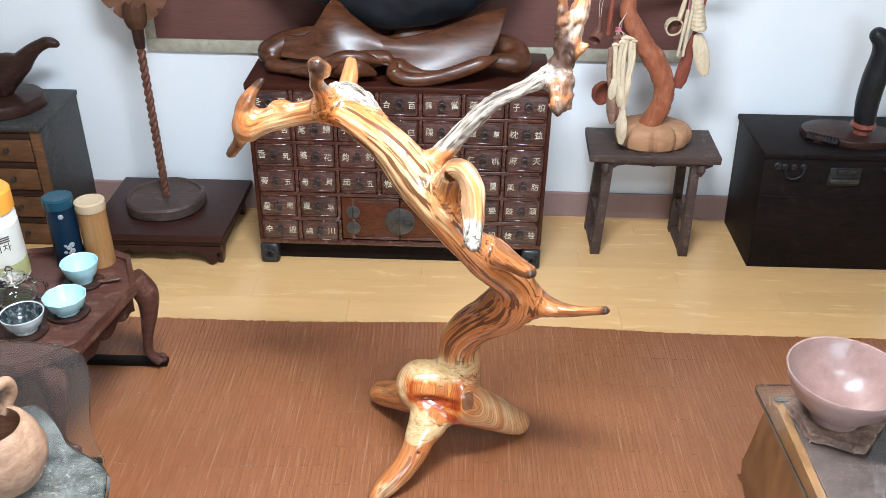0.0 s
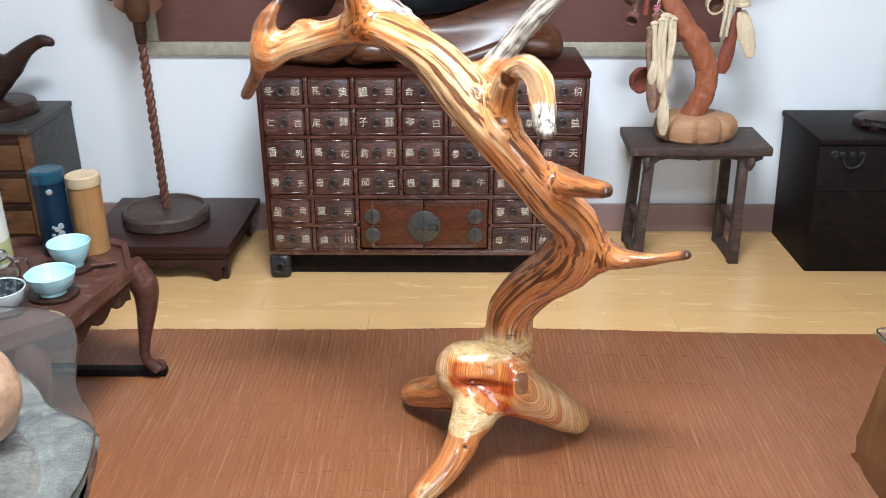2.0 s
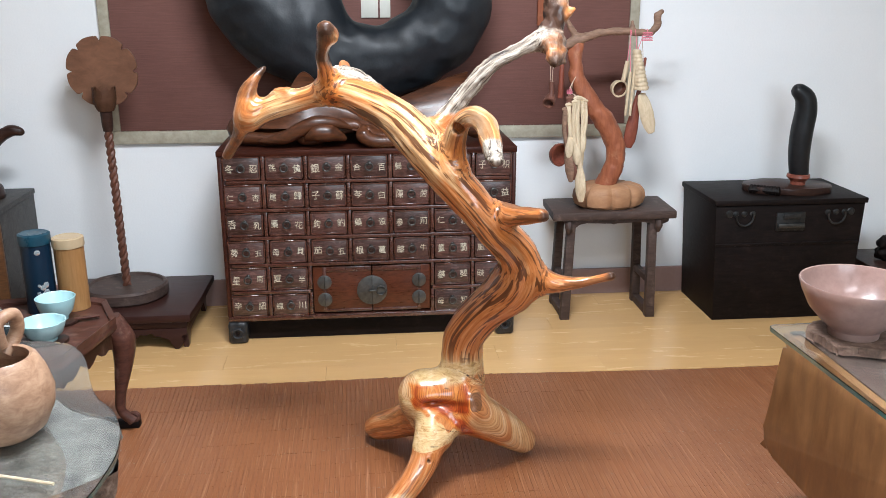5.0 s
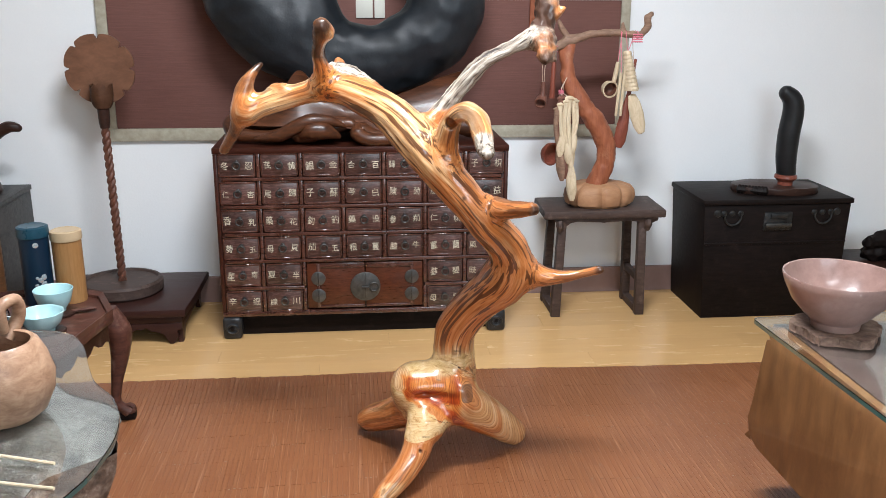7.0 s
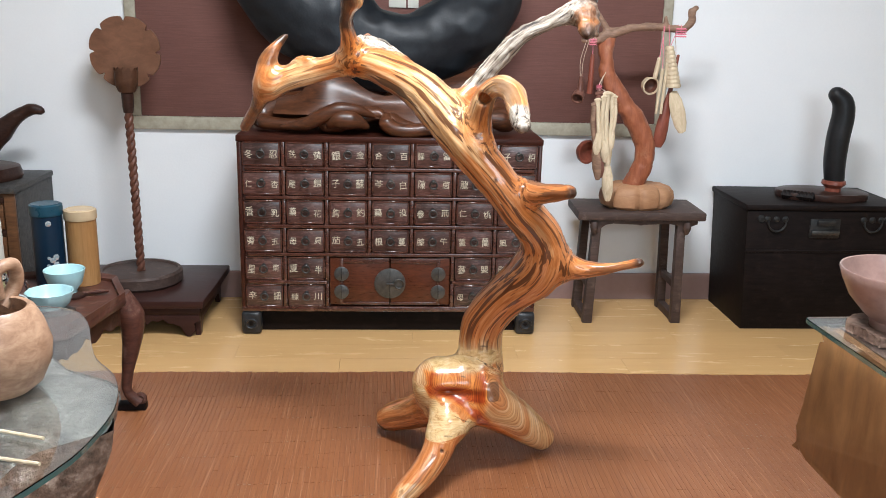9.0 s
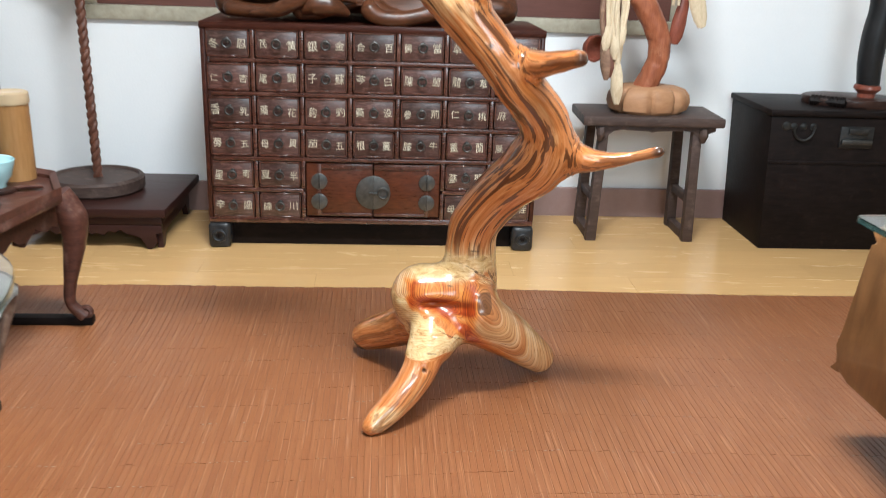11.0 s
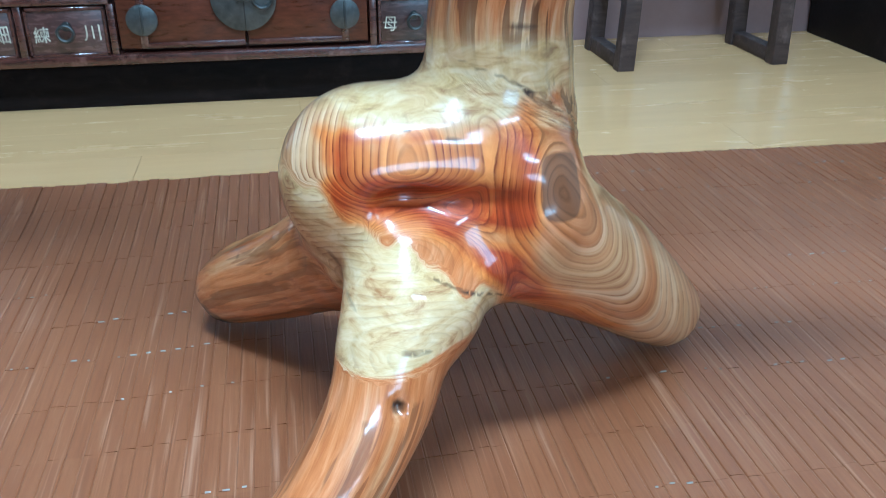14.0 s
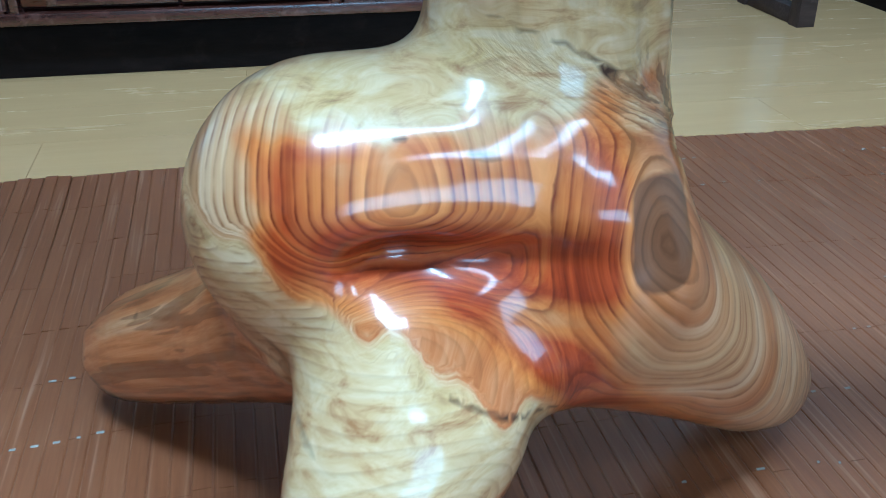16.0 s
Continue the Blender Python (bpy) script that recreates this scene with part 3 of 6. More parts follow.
floor = structure("floor", box(X0, X1, Y0, Y1, -0.12, -0.008, 0), PLANK, "yellow maple laminate floor of long boards", "floor")
structure("wall_north", box(X0 - 0.1, X1 + 0.1, Y1, Y1 + 0.12, -0.12, CEIL + 0.1, 0), WALL, "white papered wall behind the cabinets", "wall")
# side and rear walls and ceiling are unseen; their dark tone lessens the fill
structure("wall_west", box(X0 - 0.12, X0, Y0, Y1, -0.12, CEIL + 0.1, 0), SIDEWALL, "unseen beige side wall, toned down to cut bounced light", "wall")
structure("wall_east", box(X1, X1 + 0.12, Y0, Y1, -0.12, CEIL + 0.1, 0), SIDEWALL, "unseen beige side wall, toned down to cut bounced light", "wall")
south = bmesh.new()
for bx in ((X0 - 0.1, 0.1, -0.12, CEIL + 0.1), (1.9, X1 + 0.1, -0.12, CEIL + 0.1), (0.1, 1.9, -0.12, 0.9), (0.1, 1.9, 2.1, CEIL + 0.1)):
    box(bx[0], bx[1], Y0 - 0.12, Y0, bx[2], bx[3], 0, bm=south)
structure("wall_south", south, SIDEWALL, "unseen beige wall with a window opening, toned down to cut bounced light", "wall")
structure("ceiling", box(X0 - 0.1, X1 + 0.1, Y0 - 0.1, Y1 + 0.1, CEIL, CEIL + 0.1, 0), CEILING, "unseen flat beige ceiling, toned down to cut bounced light", "ceiling")
structure("baseboard", box(X0, X1, Y1 - 0.014, Y1 - 0.001, -0.008, 0.098, 0.003), SKIRT, "mauve brown skirting along the wall", "baseboard")
window = tagged(new("window_1"), "white framed window in the rear wall", "window", kind="structure")
wf = bmesh.new()
for bx in ((0.1, 1.9, 0.9, 0.95), (0.1, 1.9, 2.05, 2.1), (0.1, 0.15, 0.95, 2.05), (1.85, 1.9, 0.95, 2.05), (0.975, 1.025, 0.95, 2.05)):
    box(bx[0] + 0.001, bx[1] - 0.001, Y0 - 0.09, Y0 - 0.04, bx[2] + 0.001, bx[3] - 0.001, 0.003, bm=wf)
part("window_frame", wf, CREAMPAINT, window)
for px0, px1 in ((0.152, 0.973), (1.027, 1.848)):
    pane = part("pane", box(px0, px1, Y0 - 0.07, Y0 - 0.064, 0.952, 2.048, 0), GLASS, window, smooth=False)
    pane.visible_shadow = False

for lx, ly in LAMPS:
    lamp = thing("ceiling_light", "long white ceiling light, switched on", "ceiling light", "ceiling lights")
    part("frame", box(lx - 0.45, lx + 0.45, ly - 0.17, ly + 0.17, CEIL - 0.05, CEIL - 0.001, 0.01), WHITEPL, lamp)
    part("diffuser", box(lx - 0.42, lx + 0.42, ly - 0.14, ly + 0.14, CEIL - 0.075, CEIL - 0.052, 0.008), DIFFUSER, lamp)

# hanging blind on the wall, with its brocade border
blind = thing("wall_blind", "brown woven ramie blind with a beige brocade border", "blind", at=(0, 0, 0))
BX0, BX1, BZ0, BZ1 = -0.888, 0.969, 0.606, 1.092
part("fabric", box(BX0 + 0.037, BX1 - 0.035, Y1 - 0.013, Y1 - 0.003, BZ0 + 0.046, BZ1, 0.001), FABRIC, blind)
part("border", box(BX0, BX1, Y1 - 0.016, Y1 - 0.003, BZ0, BZ0 + 0.045, 0.003), TRIM, blind, "beige brocade border")
part("border", box(BX0, BX0 + 0.036, Y1 - 0.015, Y1 - 0.003, BZ0 + 0.046, 1.9, 0.002), TRIM, blind, "beige brocade border")
part("border", box(BX1 - 0.034, BX1, Y1 - 0.015, Y1 - 0.003, BZ0 + 0.046, 1.9, 0.002), TRIM, blind, "beige brocade border")
part("upper_panel", box(BX0 + 0.037, BX1 - 0.035, Y1 - 0.012, Y1 - 0.003, BZ1 + 0.001, 1.9, 0.001), CREAMPAINT, blind, "cream paper panel")
part("centre_strip", box(-0.01, 0.09, Y1 - 0.019, Y1 - 0.0135, 1.03, BZ1, 0.001), CREAMPAINT, blind, "cream strip")
part("cord_strip", box(0.048, 0.054, Y1 - 0.024, Y1 - 0.0195, 1.03, BZ1, 0.001), FABRIC, blind)
part("batten", box(0.60, 0.622, Y1 - 0.03, Y1 - 0.0165, 1.0, 1.6, 0.003), TRUNK, blind, "red wooden batten")


# ---- the driftwood sculpture ----
def driftwood():
    trunk = [(0.202, -0.852, 0.235, 0.053), (0.202, -0.852, 0.318, 0.049), (0.217, -0.87, 0.372, 0.048), (0.258, -0.90, 0.432, 0.049),
             (0.312, -0.925, 0.495, 0.057), (0.312, -0.945, 0.565, 0.045), (0.240, -0.985, 0.652, 0.040), (0.200, -0.99, 0.702, 0.039),
             (0.135, -0.975, 0.775, 0.041), (0.092, -0.955, 0.828, 0.044), (0.045, -0.92, 0.872, 0.040), (-0.02, -0.875, 0.902, 0.034), (-0.08, -0.84, 0.918, 0.029)]
    left = [(-0.08, -0.84, 0.915, 0.027), (-0.15, -0.825, 0.897, 0.023), (-0.215, -0.82, 0.878, 0.026), (-0.262, -0.82, 0.865, 0.028)]
    left_up = [(-0.262, -0.82, 0.865, 0.025), (-0.268, -0.82, 0.897, 0.022), (-0.254, -0.82, 0.932, 0.014), (-0.228, -0.81, 0.962, 0.006)]
    left_down = [(-0.27, -0.815, 0.855, 0.022), (-0.298, -0.785, 0.805, 0.014), (-0.325, -0.75, 0.765, 0.014)]
    bump_l = [(-0.196, -0.815, 0.908, 0.015), (-0.182, -0.83, 0.912, 0.010)]
    horn_a = [(-0.088, -0.845, 0.93, 0.025), (-0.095, -0.88, 0.972, 0.016), (-0.098, -0.91, 1.000, 0.0145), (-0.090, -0.935, 1.030, 0.018), (-0.088, -0.955, 1.050, 0.017)]
    nub = [(-0.075, -0.945, 1.036, 0.010)]
    horn_b = [(-0.06, -0.80, 0.912, 0.024), (-0.058, -0.72, 0.935, 0.018), (-0.058, -0.672, 0.955, 0.014)]
    patch = [(-0.062, -0.825, 0.942, 0.028), (-0.03, -0.83, 0.93, 0.030), (0.01, -0.87, 0.905, 0.024)]
    paw_root = [(0.168, -0.985, 0.775, 0.030), (0.165, -1.0, 0.83, 0.024), (0.178, -1.025, 0.872, 0.021), (0.198, -1.065, 0.888, 0.021),
                (0.212, -1.12, 0.880, 0.021), (0.214, -1.18, 0.860, 0.021), (0.213, -1.225, 0.842, 0.017)]
    toe = [(0.216, -1.245, 0.832, 0.008)]
    branch = [(0.125, -0.94, 0.835, 0.028), (0.165, -0.93, 0.877, 0.021), (0.205, -0.935, 0.928, 0.019), (0.250, -0.94, 0.975, 0.017), (0.300, -0.93, 1.0, 0.015),
              (0.345, -0.92, 1.02, 0.019), (0.372, -0.915, 1.026, 0.025)]
    crown = [(0.372, -0.915, 1.03, 0.022), (0.385, -0.9, 1.075, 0.019), (0.402, -0.89, 1.125, 0.019), (0.415, -0.88, 1.19, 0.014)]
    prong = [(0.385, -0.9, 1.085, 0.014), (0.372, -0.905, 1.14, 0.011), (0.372, -0.905, 1.19, 0.008)]
    twig = [(0.39, -0.90, 1.06, 0.010), (0.412, -0.905, 1.075, 0.007), (0.425, -0.91, 1.085, 0.005)]
    claw = [(0.375, -0.935, 1.02, 0.020), (0.372, -0.97, 1.005, 0.018), (0.372, -0.985, 0.985, 0.013)]
    claw_b = [(0.385, -0.93, 1.015, 0.016), (0.392, -0.955, 1.0, 0.010), (0.394, -0.965, 0.982, 0.007)]
    stub = [(0.262, -0.985, 0.668, 0.030), (0.296, -1.04, 0.680, 0.020), (0.330, -1.105, 0.695, 0.0145)]
    spike = [(0.352, -0.928, 0.503, 0.036), (0.408, -0.945, 0.497, 0.020), (0.458, -0.965, 0.506, 0.012), (0.512, -0.985, 0.524, 0.0095)]
    bulb = [(0.109, -0.864, 0.200, 0.0625), (0.155, -0.866, 0.203, 0.061), (0.19, -0.870, 0.198, 0.060)]
    chin = [(0.155, -0.88, 0.155, 0.05), (0.136, -0.925, 0.132, 0.040)]
    knot_eye = [(0.212, -0.905, 0.205, 0.030), (0.216, -0.91, 0.19, 0.028)]
    leg_front = [(0.140, -0.90, 0.155, 0.046), (0.114, -0.948, 0.118, 0.038), (0.100, -0.975, 0.088, 0.034), (0.066, -1.015, 0.054, 0.030), (0.027, -1.046, 0.027, 0.0245), (0.011, -1.062, 0.019, 0.017)]
    leg_right = [(0.21, -0.885, 0.165, 0.056), (0.280, -0.86, 0.115, 0.047), (0.328, -0.838, 0.072, 0.039), (0.358, -0.818, 0.044, 0.034)]
    leg_back = [(0.115, -0.84, 0.142, 0.054), (0.058, -0.785, 0.094, 0.040), (0.018, -0.745, 0.064, 0.0365), (-0.003, -0.722, 0.047, 0.032)]
    limbs = [trunk, left, left_up, left_down, bump_l, horn_a, nub, horn_b, patch, paw_root, toe, branch, crown, prong, twig, claw, claw_b, stub, spike,
             bulb, chin, knot_eye, leg_front, leg_right, leg_back]
    chains = [dense(limb, 3) for limb in limbs]
    cuts = [((0.148, -0.952, 0.200), (0.056, 0.036, 0.0145), 0.010), ((0.168, -0.962, 0.180), (0.034, 0.028, 0.020), 0.014), ((0.126, -0.935, 0.203), (0.022, 0.026, 0.010), 0.006),
            ((0.172, -1.03, 0.862), (0.012, 0.02, 0.014), 0.006), ((-0.112, -0.925, 1.012), (0.006, 0.012, 0.005), 0.003), ((-0.078, -0.905, 0.985), (0.005, 0.010, 0.006), 0.003), ((0.1085, -1.008, 0.102), (0.0045, 0.014, 0.006), 0.003)]
    me = blob_mesh("driftwood_sculpture", limbs, 0.0038, 0.022, cuts, smooth=2, floor=0.0045)
    n = len(me.vertices)
    co = np.empty(n * 3)
    me.vertices.foreach_get("co", co)
    co = co.reshape(n, 3)
    # grain runs along the nearest limb
    dot = lambda p, q: p[:, 0] * q[0] + p[:, 1] * q[1] + p[:, 2] * q[2]
    wsum, grain, ring = np.zeros(n), np.zeros((n, 3)), np.zeros(n)
    weights = {}
    run = 0.0
    for li, limb in enumerate(chains):
        run = 0.0
        weights[li] = np.zeros(n)
        for a, b in zip(limb, limb[1:] if len(limb) > 1 else limb):
            a, b = np.array(a), np.array(b)
            d = (b - a)[:3]
            length = max(1e-6, np.linalg.norm(d))
            axis = d / length if length > 1e-5 else np.array([0, 0, 1.0])
            near = np.nonzero(((co > np.minimum(a, b)[:3] - a[3] - 0.05) & (co < np.maximum(a, b)[:3] + a[3] + 0.05)).all(1))[0]
            rel = co[near] - a[:3]
            t = np.clip(dot(rel, axis) / length, 0, 1)
            dist = np.linalg.norm(rel - np.outer(t * length, axis), axis=1) - (a[3] + t * (b[3] - a[3]))
            w = np.exp(-np.maximum(dist, -0.01) / 0.006)
            e1 = np.cross(axis, [0.2, 1.0, 0.1])
            e1 /= np.linalg.norm(e1)
            e2 = np.cross(axis, e1)
            lat = rel - np.outer(dot(rel, axis), axis)
            grain[near] += w[:, None] * np.stack([dot(lat, e1), dot(lat, e2), run + dot(rel, axis)], 1)
            ring[near] += w * dot(lat, e1)
            wsum[near] += w
            weights[li][near] += w
            run += length
    wsum = np.maximum(wsum, 1e-12)
    grain, ring = grain / wsum[:, None], ring / wsum
    part_of = {k: v / wsum for k, v in weights.items()}
    rugged = np.clip(part_of[8] + part_of[12] + part_of[13] + part_of[15] + part_of[16] + part_of[4] + 0.5 * part_of[11], 0, 1)
    # long shallow ridges in the wood, fading on the polished bulb
    limby = 1 - np.clip(sum(part_of[k] for k in (19, 20, 21, 23)) + 0.85 * part_of[22] + 0.5 * part_of[24], 0, 1)
    moves = []
    for q, gr, lim, rugd in zip(co, grain, limby, rugged):
        ridge = noise.fractal(Vector((gr[0] * 75, gr[1] * 75, gr[2] * 7)), 0.8, 2.0, 3)
        v = Vector(q)
        moves.append(0.0022 * ridge * (0.15 + 0.85 * lim) + (0.0007 + 0.0013 * lim) * noise.noise(v * 22) + 0.005 * rugd * noise.fractal(v * 55, 0.8, 2.0, 2))
    displace(me, moves)

    def spot(c, r):
        return np.exp(-((np.array(co) - np.array(c)) ** 2).sum(1) / (r * r))

    base = sum(part_of[k] for k in (19, 21)) + 0.35 * part_of[20]
    cx, cy, cz = co[:, 0], co[:, 1], co[:, 2]

    def step(v, lo, hi):
        t = np.clip((v - lo) / (hi - lo), 0, 1)
        return t * t * (3 - 2 * t)

    def capsule(p, q, r):
        """Falls off round a line on the front of the base, given by its ends in x and z."""
        dx, dz = q[0] - p[0], q[1] - p[1]
        t = np.clip(((cx - p[0]) * dx + (cz - p[1]) * dz) / (dx * dx + dz * dz), 0, 1)
        return np.exp(-((cx - p[0] - t * dx) ** 2 + (cz - p[1] - t * dz) ** 2) / (r * r)) * step(-cy, 0.872, 0.89)

    front = step(-cy, 0.872, 0.89)
    wavy = 0.004 * np.sin(cx * 110.0) + 0.003 * np.sin(cx * 260.0 + 1.3)
    shoulder = np.clip(part_of[19] + part_of[21] + part_of[0], 0, 1) * step(cz + wavy - 0.25 * np.maximum(cx - 0.16, 0) - 0.6 * np.maximum(0.095 - cx, 0), 0.236, 0.256) * step(-cz, -0.300, -0.285)
    below = front * step(0.193 - 0.58 * (cx - 0.10) + wavy - cz, 0.0, 0.010) * step(-cx, -0.190, -0.178) * step(cz, 0.116, 0.121)
    # year rings: upright arches on the bulb, ovals round the knot eye
    eye = np.array([0.2245, -0.935, 0.207])
    out = co - eye
    leg_way = np.array([0.62, 0.40, -0.67])
    out = out - 0.74 * np.outer(np.maximum(out @ leg_way, 0), leg_way)
    d1 = np.linalg.norm(out * [1.0, 0.55, 0.62], axis=1)
    rel = co - np.array([0.128, -0.925, 0.225])
    rel[:, 2] = rel[:, 2] - np.clip(rel[:, 2], -0.001, 0.05)
    rel[:, 2] = np.where(rel[:, 2] < 0, rel[:, 2] * 2.0, rel[:, 2] * 0.5)
    d2 = np.linalg.norm(rel * [0.95, 0.62, 1.0], axis=1)
    d2 = d2 * d2 / (d2 + 0.016) + 0.004
    k = 0.006
    contour = -k * np.log(np.exp(-d1 / k) + np.exp(-(d2 + 0.006) / k))
    sw = np.clip(base, 0, 1)
    knotted = np.clip(sw + part_of[23], 0, 1)
    ring = ring * (1 - knotted) + (2.1 + 1.3 * step((co - eye) @ leg_way, 0.03, 0.10)) * contour * knotted
    scar = np.linalg.norm((co - [0.123, -0.975, 0.126]) * [0.6, 0.5, 1.25], axis=1)
    ring = ring * (1 - below) + 1.7 * scar * below
    wide = np.clip(sw + part_of[23] + below, 0, 1)
    swirl = np.stack([0.55 * ring, 0.0 * ring, 0.3 * cz], 1)
    grain = grain * (1 - wide)[:, None] + swirl * wide[:, None]
    pale = 0.95 * part_of[19] + 1.3 * below + 0.56 * part_of[23] + 0.12 * part_of[24] + 0.85 * spot((0.19, -0.87, 0.28), 0.045) + 1.1 * shoulder \
        + 0.8 * spot((0.07, -0.99, 0.87), 0.06) + 0.8 * spot((0.12, -1.0, 0.80), 0.05) + 0.6 * spot((-0.2, -0.84, 0.88), 0.04) \
        + 0.9 * spot((0.03, -1.055, 0.035), 0.03) + 0.55 * spot((0.2, -1.1, 0.89), 0.04) + 0.5 * spot((0.4, -0.9, 1.13), 0.04)
    cream = np.clip(0.95 * shoulder + 1.0 * below + 0.45 * spot((0.205, -0.90, 0.30), 0.03), 0, 1)
    pale = pale + 0.30 * (part_of[1] + part_of[9] + part_of[5]) + 0.35 * part_of[0] * np.clip((co[:, 2] - 0.72) / 0.06, 0, 1) + 0.30 * part_of[0] * np.clip((0.46 - co[:, 2]) / 0.1, 0, 1)
    brown = part_of[22] * step(0.121 + 0.10 * (cx - 0.10) - cz, 0.0, 0.004) * (cz > 0.055)
    pale = pale * (1 - 0.9 * brown) + 0.12 * brown
    cream = cream * (1 - brown)
    side = cx + 0.0035 * np.sin(cz * 190.0) + 0.002 * np.sin(cz * 420.0)
    panel = front * step(side, 0.068, 0.082) * step(-cx, -0.214, -0.204) * step(cz, 0.176, 0.192) * step(-cz + wavy, -0.254, -0.236)
    red = 0.50 * panel + 0.48 * capsule((0.082, 0.188), (0.086, 0.236), 0.009) + 0.48 * capsule((0.200, 0.165), (0.207, 0.252), 0.012) \
        + 0.55 * capsule((0.09, 0.243), (0.145, 0.243), 0.004) + 1.1 * capsule((0.108, 0.207), (0.188, 0.196), 0.012) + 0.8 * capsule((0.150, 0.184), (0.186, 0.158), 0.009) \
        + 0.95 * capsule((0.186, 0.160), (0.205, 0.135), 0.011) + 0.8 * capsule((0.205, 0.135), (0.30, 0.055), 0.014)
    red = red * (1 - 0.8 * below * (1 - capsule((0.150, 0.184), (0.190, 0.150), 0.012))) * (1 - shoulder)
    red = red + 0.8 * spot((-0.08, -0.87, 0.90), 0.03) + 0.5 * spot((-0.245, -0.84, 0.885), 0.022) \
        + 0.65 * spot((0.18, -1.0, 0.80), 0.05) + 0.5 * spot((-0.09, -0.89, 0.96), 0.03) + 0.4 * spot((0.25, -1.0, 0.62), 0.05)
    grey = 1.0 * part_of[8] + 0.95 * part_of[11] * np.clip((co[:, 2] - 0.86) / 0.03, 0, 1) + 0.5 * (part_of[15] + part_of[16]) + 0.50 * part_of[12] \
        + 1.1 * spot((0.214, -1.225, 0.845), 0.035) + 0.30 * capsule((0.17, 0.270), (0.222, 0.258), 0.008) + 0.75 * spot((0.160, -0.855, 0.270), 0.014) + 0.45 * (part_of[13] + part_of[14]) + 0.4 * part_of[4] + 0.38 * part_of[5] * np.clip((co[:, 2] - 0.965) / 0.03, 0, 1) + 0.35 * part_of[3] + 0.15 * part_of[2] * np.clip((co[:, 2] - 0.88) / 0.03, 0, 1) + 0.6 * spot((0.26, -0.935, 0.99), 0.03)
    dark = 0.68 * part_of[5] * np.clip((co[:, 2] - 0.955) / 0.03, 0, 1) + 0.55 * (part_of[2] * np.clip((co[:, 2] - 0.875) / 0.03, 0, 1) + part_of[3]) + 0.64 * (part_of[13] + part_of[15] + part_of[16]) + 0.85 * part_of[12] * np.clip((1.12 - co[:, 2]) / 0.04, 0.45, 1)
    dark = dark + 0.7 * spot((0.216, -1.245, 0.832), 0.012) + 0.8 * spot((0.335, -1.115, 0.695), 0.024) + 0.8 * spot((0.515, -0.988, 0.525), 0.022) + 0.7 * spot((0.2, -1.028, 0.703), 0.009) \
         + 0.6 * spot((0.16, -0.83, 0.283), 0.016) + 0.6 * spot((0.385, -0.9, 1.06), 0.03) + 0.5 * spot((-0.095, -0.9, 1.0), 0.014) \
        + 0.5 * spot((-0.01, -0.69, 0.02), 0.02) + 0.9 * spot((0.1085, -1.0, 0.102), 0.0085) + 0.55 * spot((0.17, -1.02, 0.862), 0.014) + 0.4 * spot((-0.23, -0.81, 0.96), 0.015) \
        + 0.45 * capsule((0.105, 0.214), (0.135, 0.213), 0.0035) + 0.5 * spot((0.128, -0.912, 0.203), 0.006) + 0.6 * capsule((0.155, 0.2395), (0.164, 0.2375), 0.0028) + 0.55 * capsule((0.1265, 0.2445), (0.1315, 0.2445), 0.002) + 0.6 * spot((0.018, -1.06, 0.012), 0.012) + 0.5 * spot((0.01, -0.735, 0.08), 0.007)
    dark = dark + 0.60 * np.maximum(capsule((0.160, 0.2845), (0.192, 0.274), 0.0022), capsule((0.192, 0.274), (0.214, 0.262), 0.0024)) + 0.5 * capsule((0.155, 0.279), (0.175, 0.275), 0.0014)
    dark = dark + 0.60 * np.maximum(capsule((0.138, 0.1640), (0.158, 0.1525), 0.0020), capsule((0.158, 0.1525), (0.200, 0.128), 0.0020))
    dark = dark + 0.58 * capsule((0.114, 0.1300), (0.132, 0.1268), 0.0034) + 0.42 * capsule((0.076, 0.162), (0.088, 0.146), 0.004) + 0.5 * capsule((0.196, 0.306), (0.212, 0.304), 0.004)
    dark = dark + 0.5 * capsule((0.206, 0.263), (0.228, 0.246), 0.0018) + 0.45 * brown * np.clip(part_of[22] * step(cz - 0.1, 0.008, 0.016), 0, 1) * spot((0.09, -0.98, 0.118), 0.02) \
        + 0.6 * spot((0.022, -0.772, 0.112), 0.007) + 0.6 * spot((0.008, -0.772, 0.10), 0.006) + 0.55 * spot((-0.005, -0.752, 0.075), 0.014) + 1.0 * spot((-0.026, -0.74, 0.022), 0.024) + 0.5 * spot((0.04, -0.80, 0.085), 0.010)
    eye_spot = 1.05 * np.exp(-(((co - [0.2245, -0.935, 0.209]) / [0.0145, 0.03, 0.0215]) ** 4).sum(1))
    lines = np.clip(base + 0.62 * part_of[23], 0.0, 1) * 1.6 + (1 - np.clip(base + part_of[23], 0, 1)) * 0.45
    streaks = np.clip(1.1 * part_of[0] - 1.4 * spot((0.185, -0.85, 0.27), 0.05), 0, 1) + 0.75 * (part_of[1] + part_of[9] + part_of[5] + part_of[18] + part_of[17] + 0.65 * part_of[24] + 0.75 * part_of[22] * (co[:, 2] < 0.1))
    lines = lines * (1 - 0.55 * np.exp(-(d2 / 0.02) ** 2)) * (1 - 0.88 * shoulder) * (1 - 0.2 * np.clip(below, 0, 1))
    streaks = streaks * (1 - 0.9 * np.clip(below + shoulder, 0, 1))
    eye_rings = np.exp(-(d1 / 0.05) ** 2) * sw
    lines = np.clip(lines + 0.5 * eye_rings, 0, 1.5) * (1 - np.clip(3.6 * below * (1 - below), 0, 0.9))
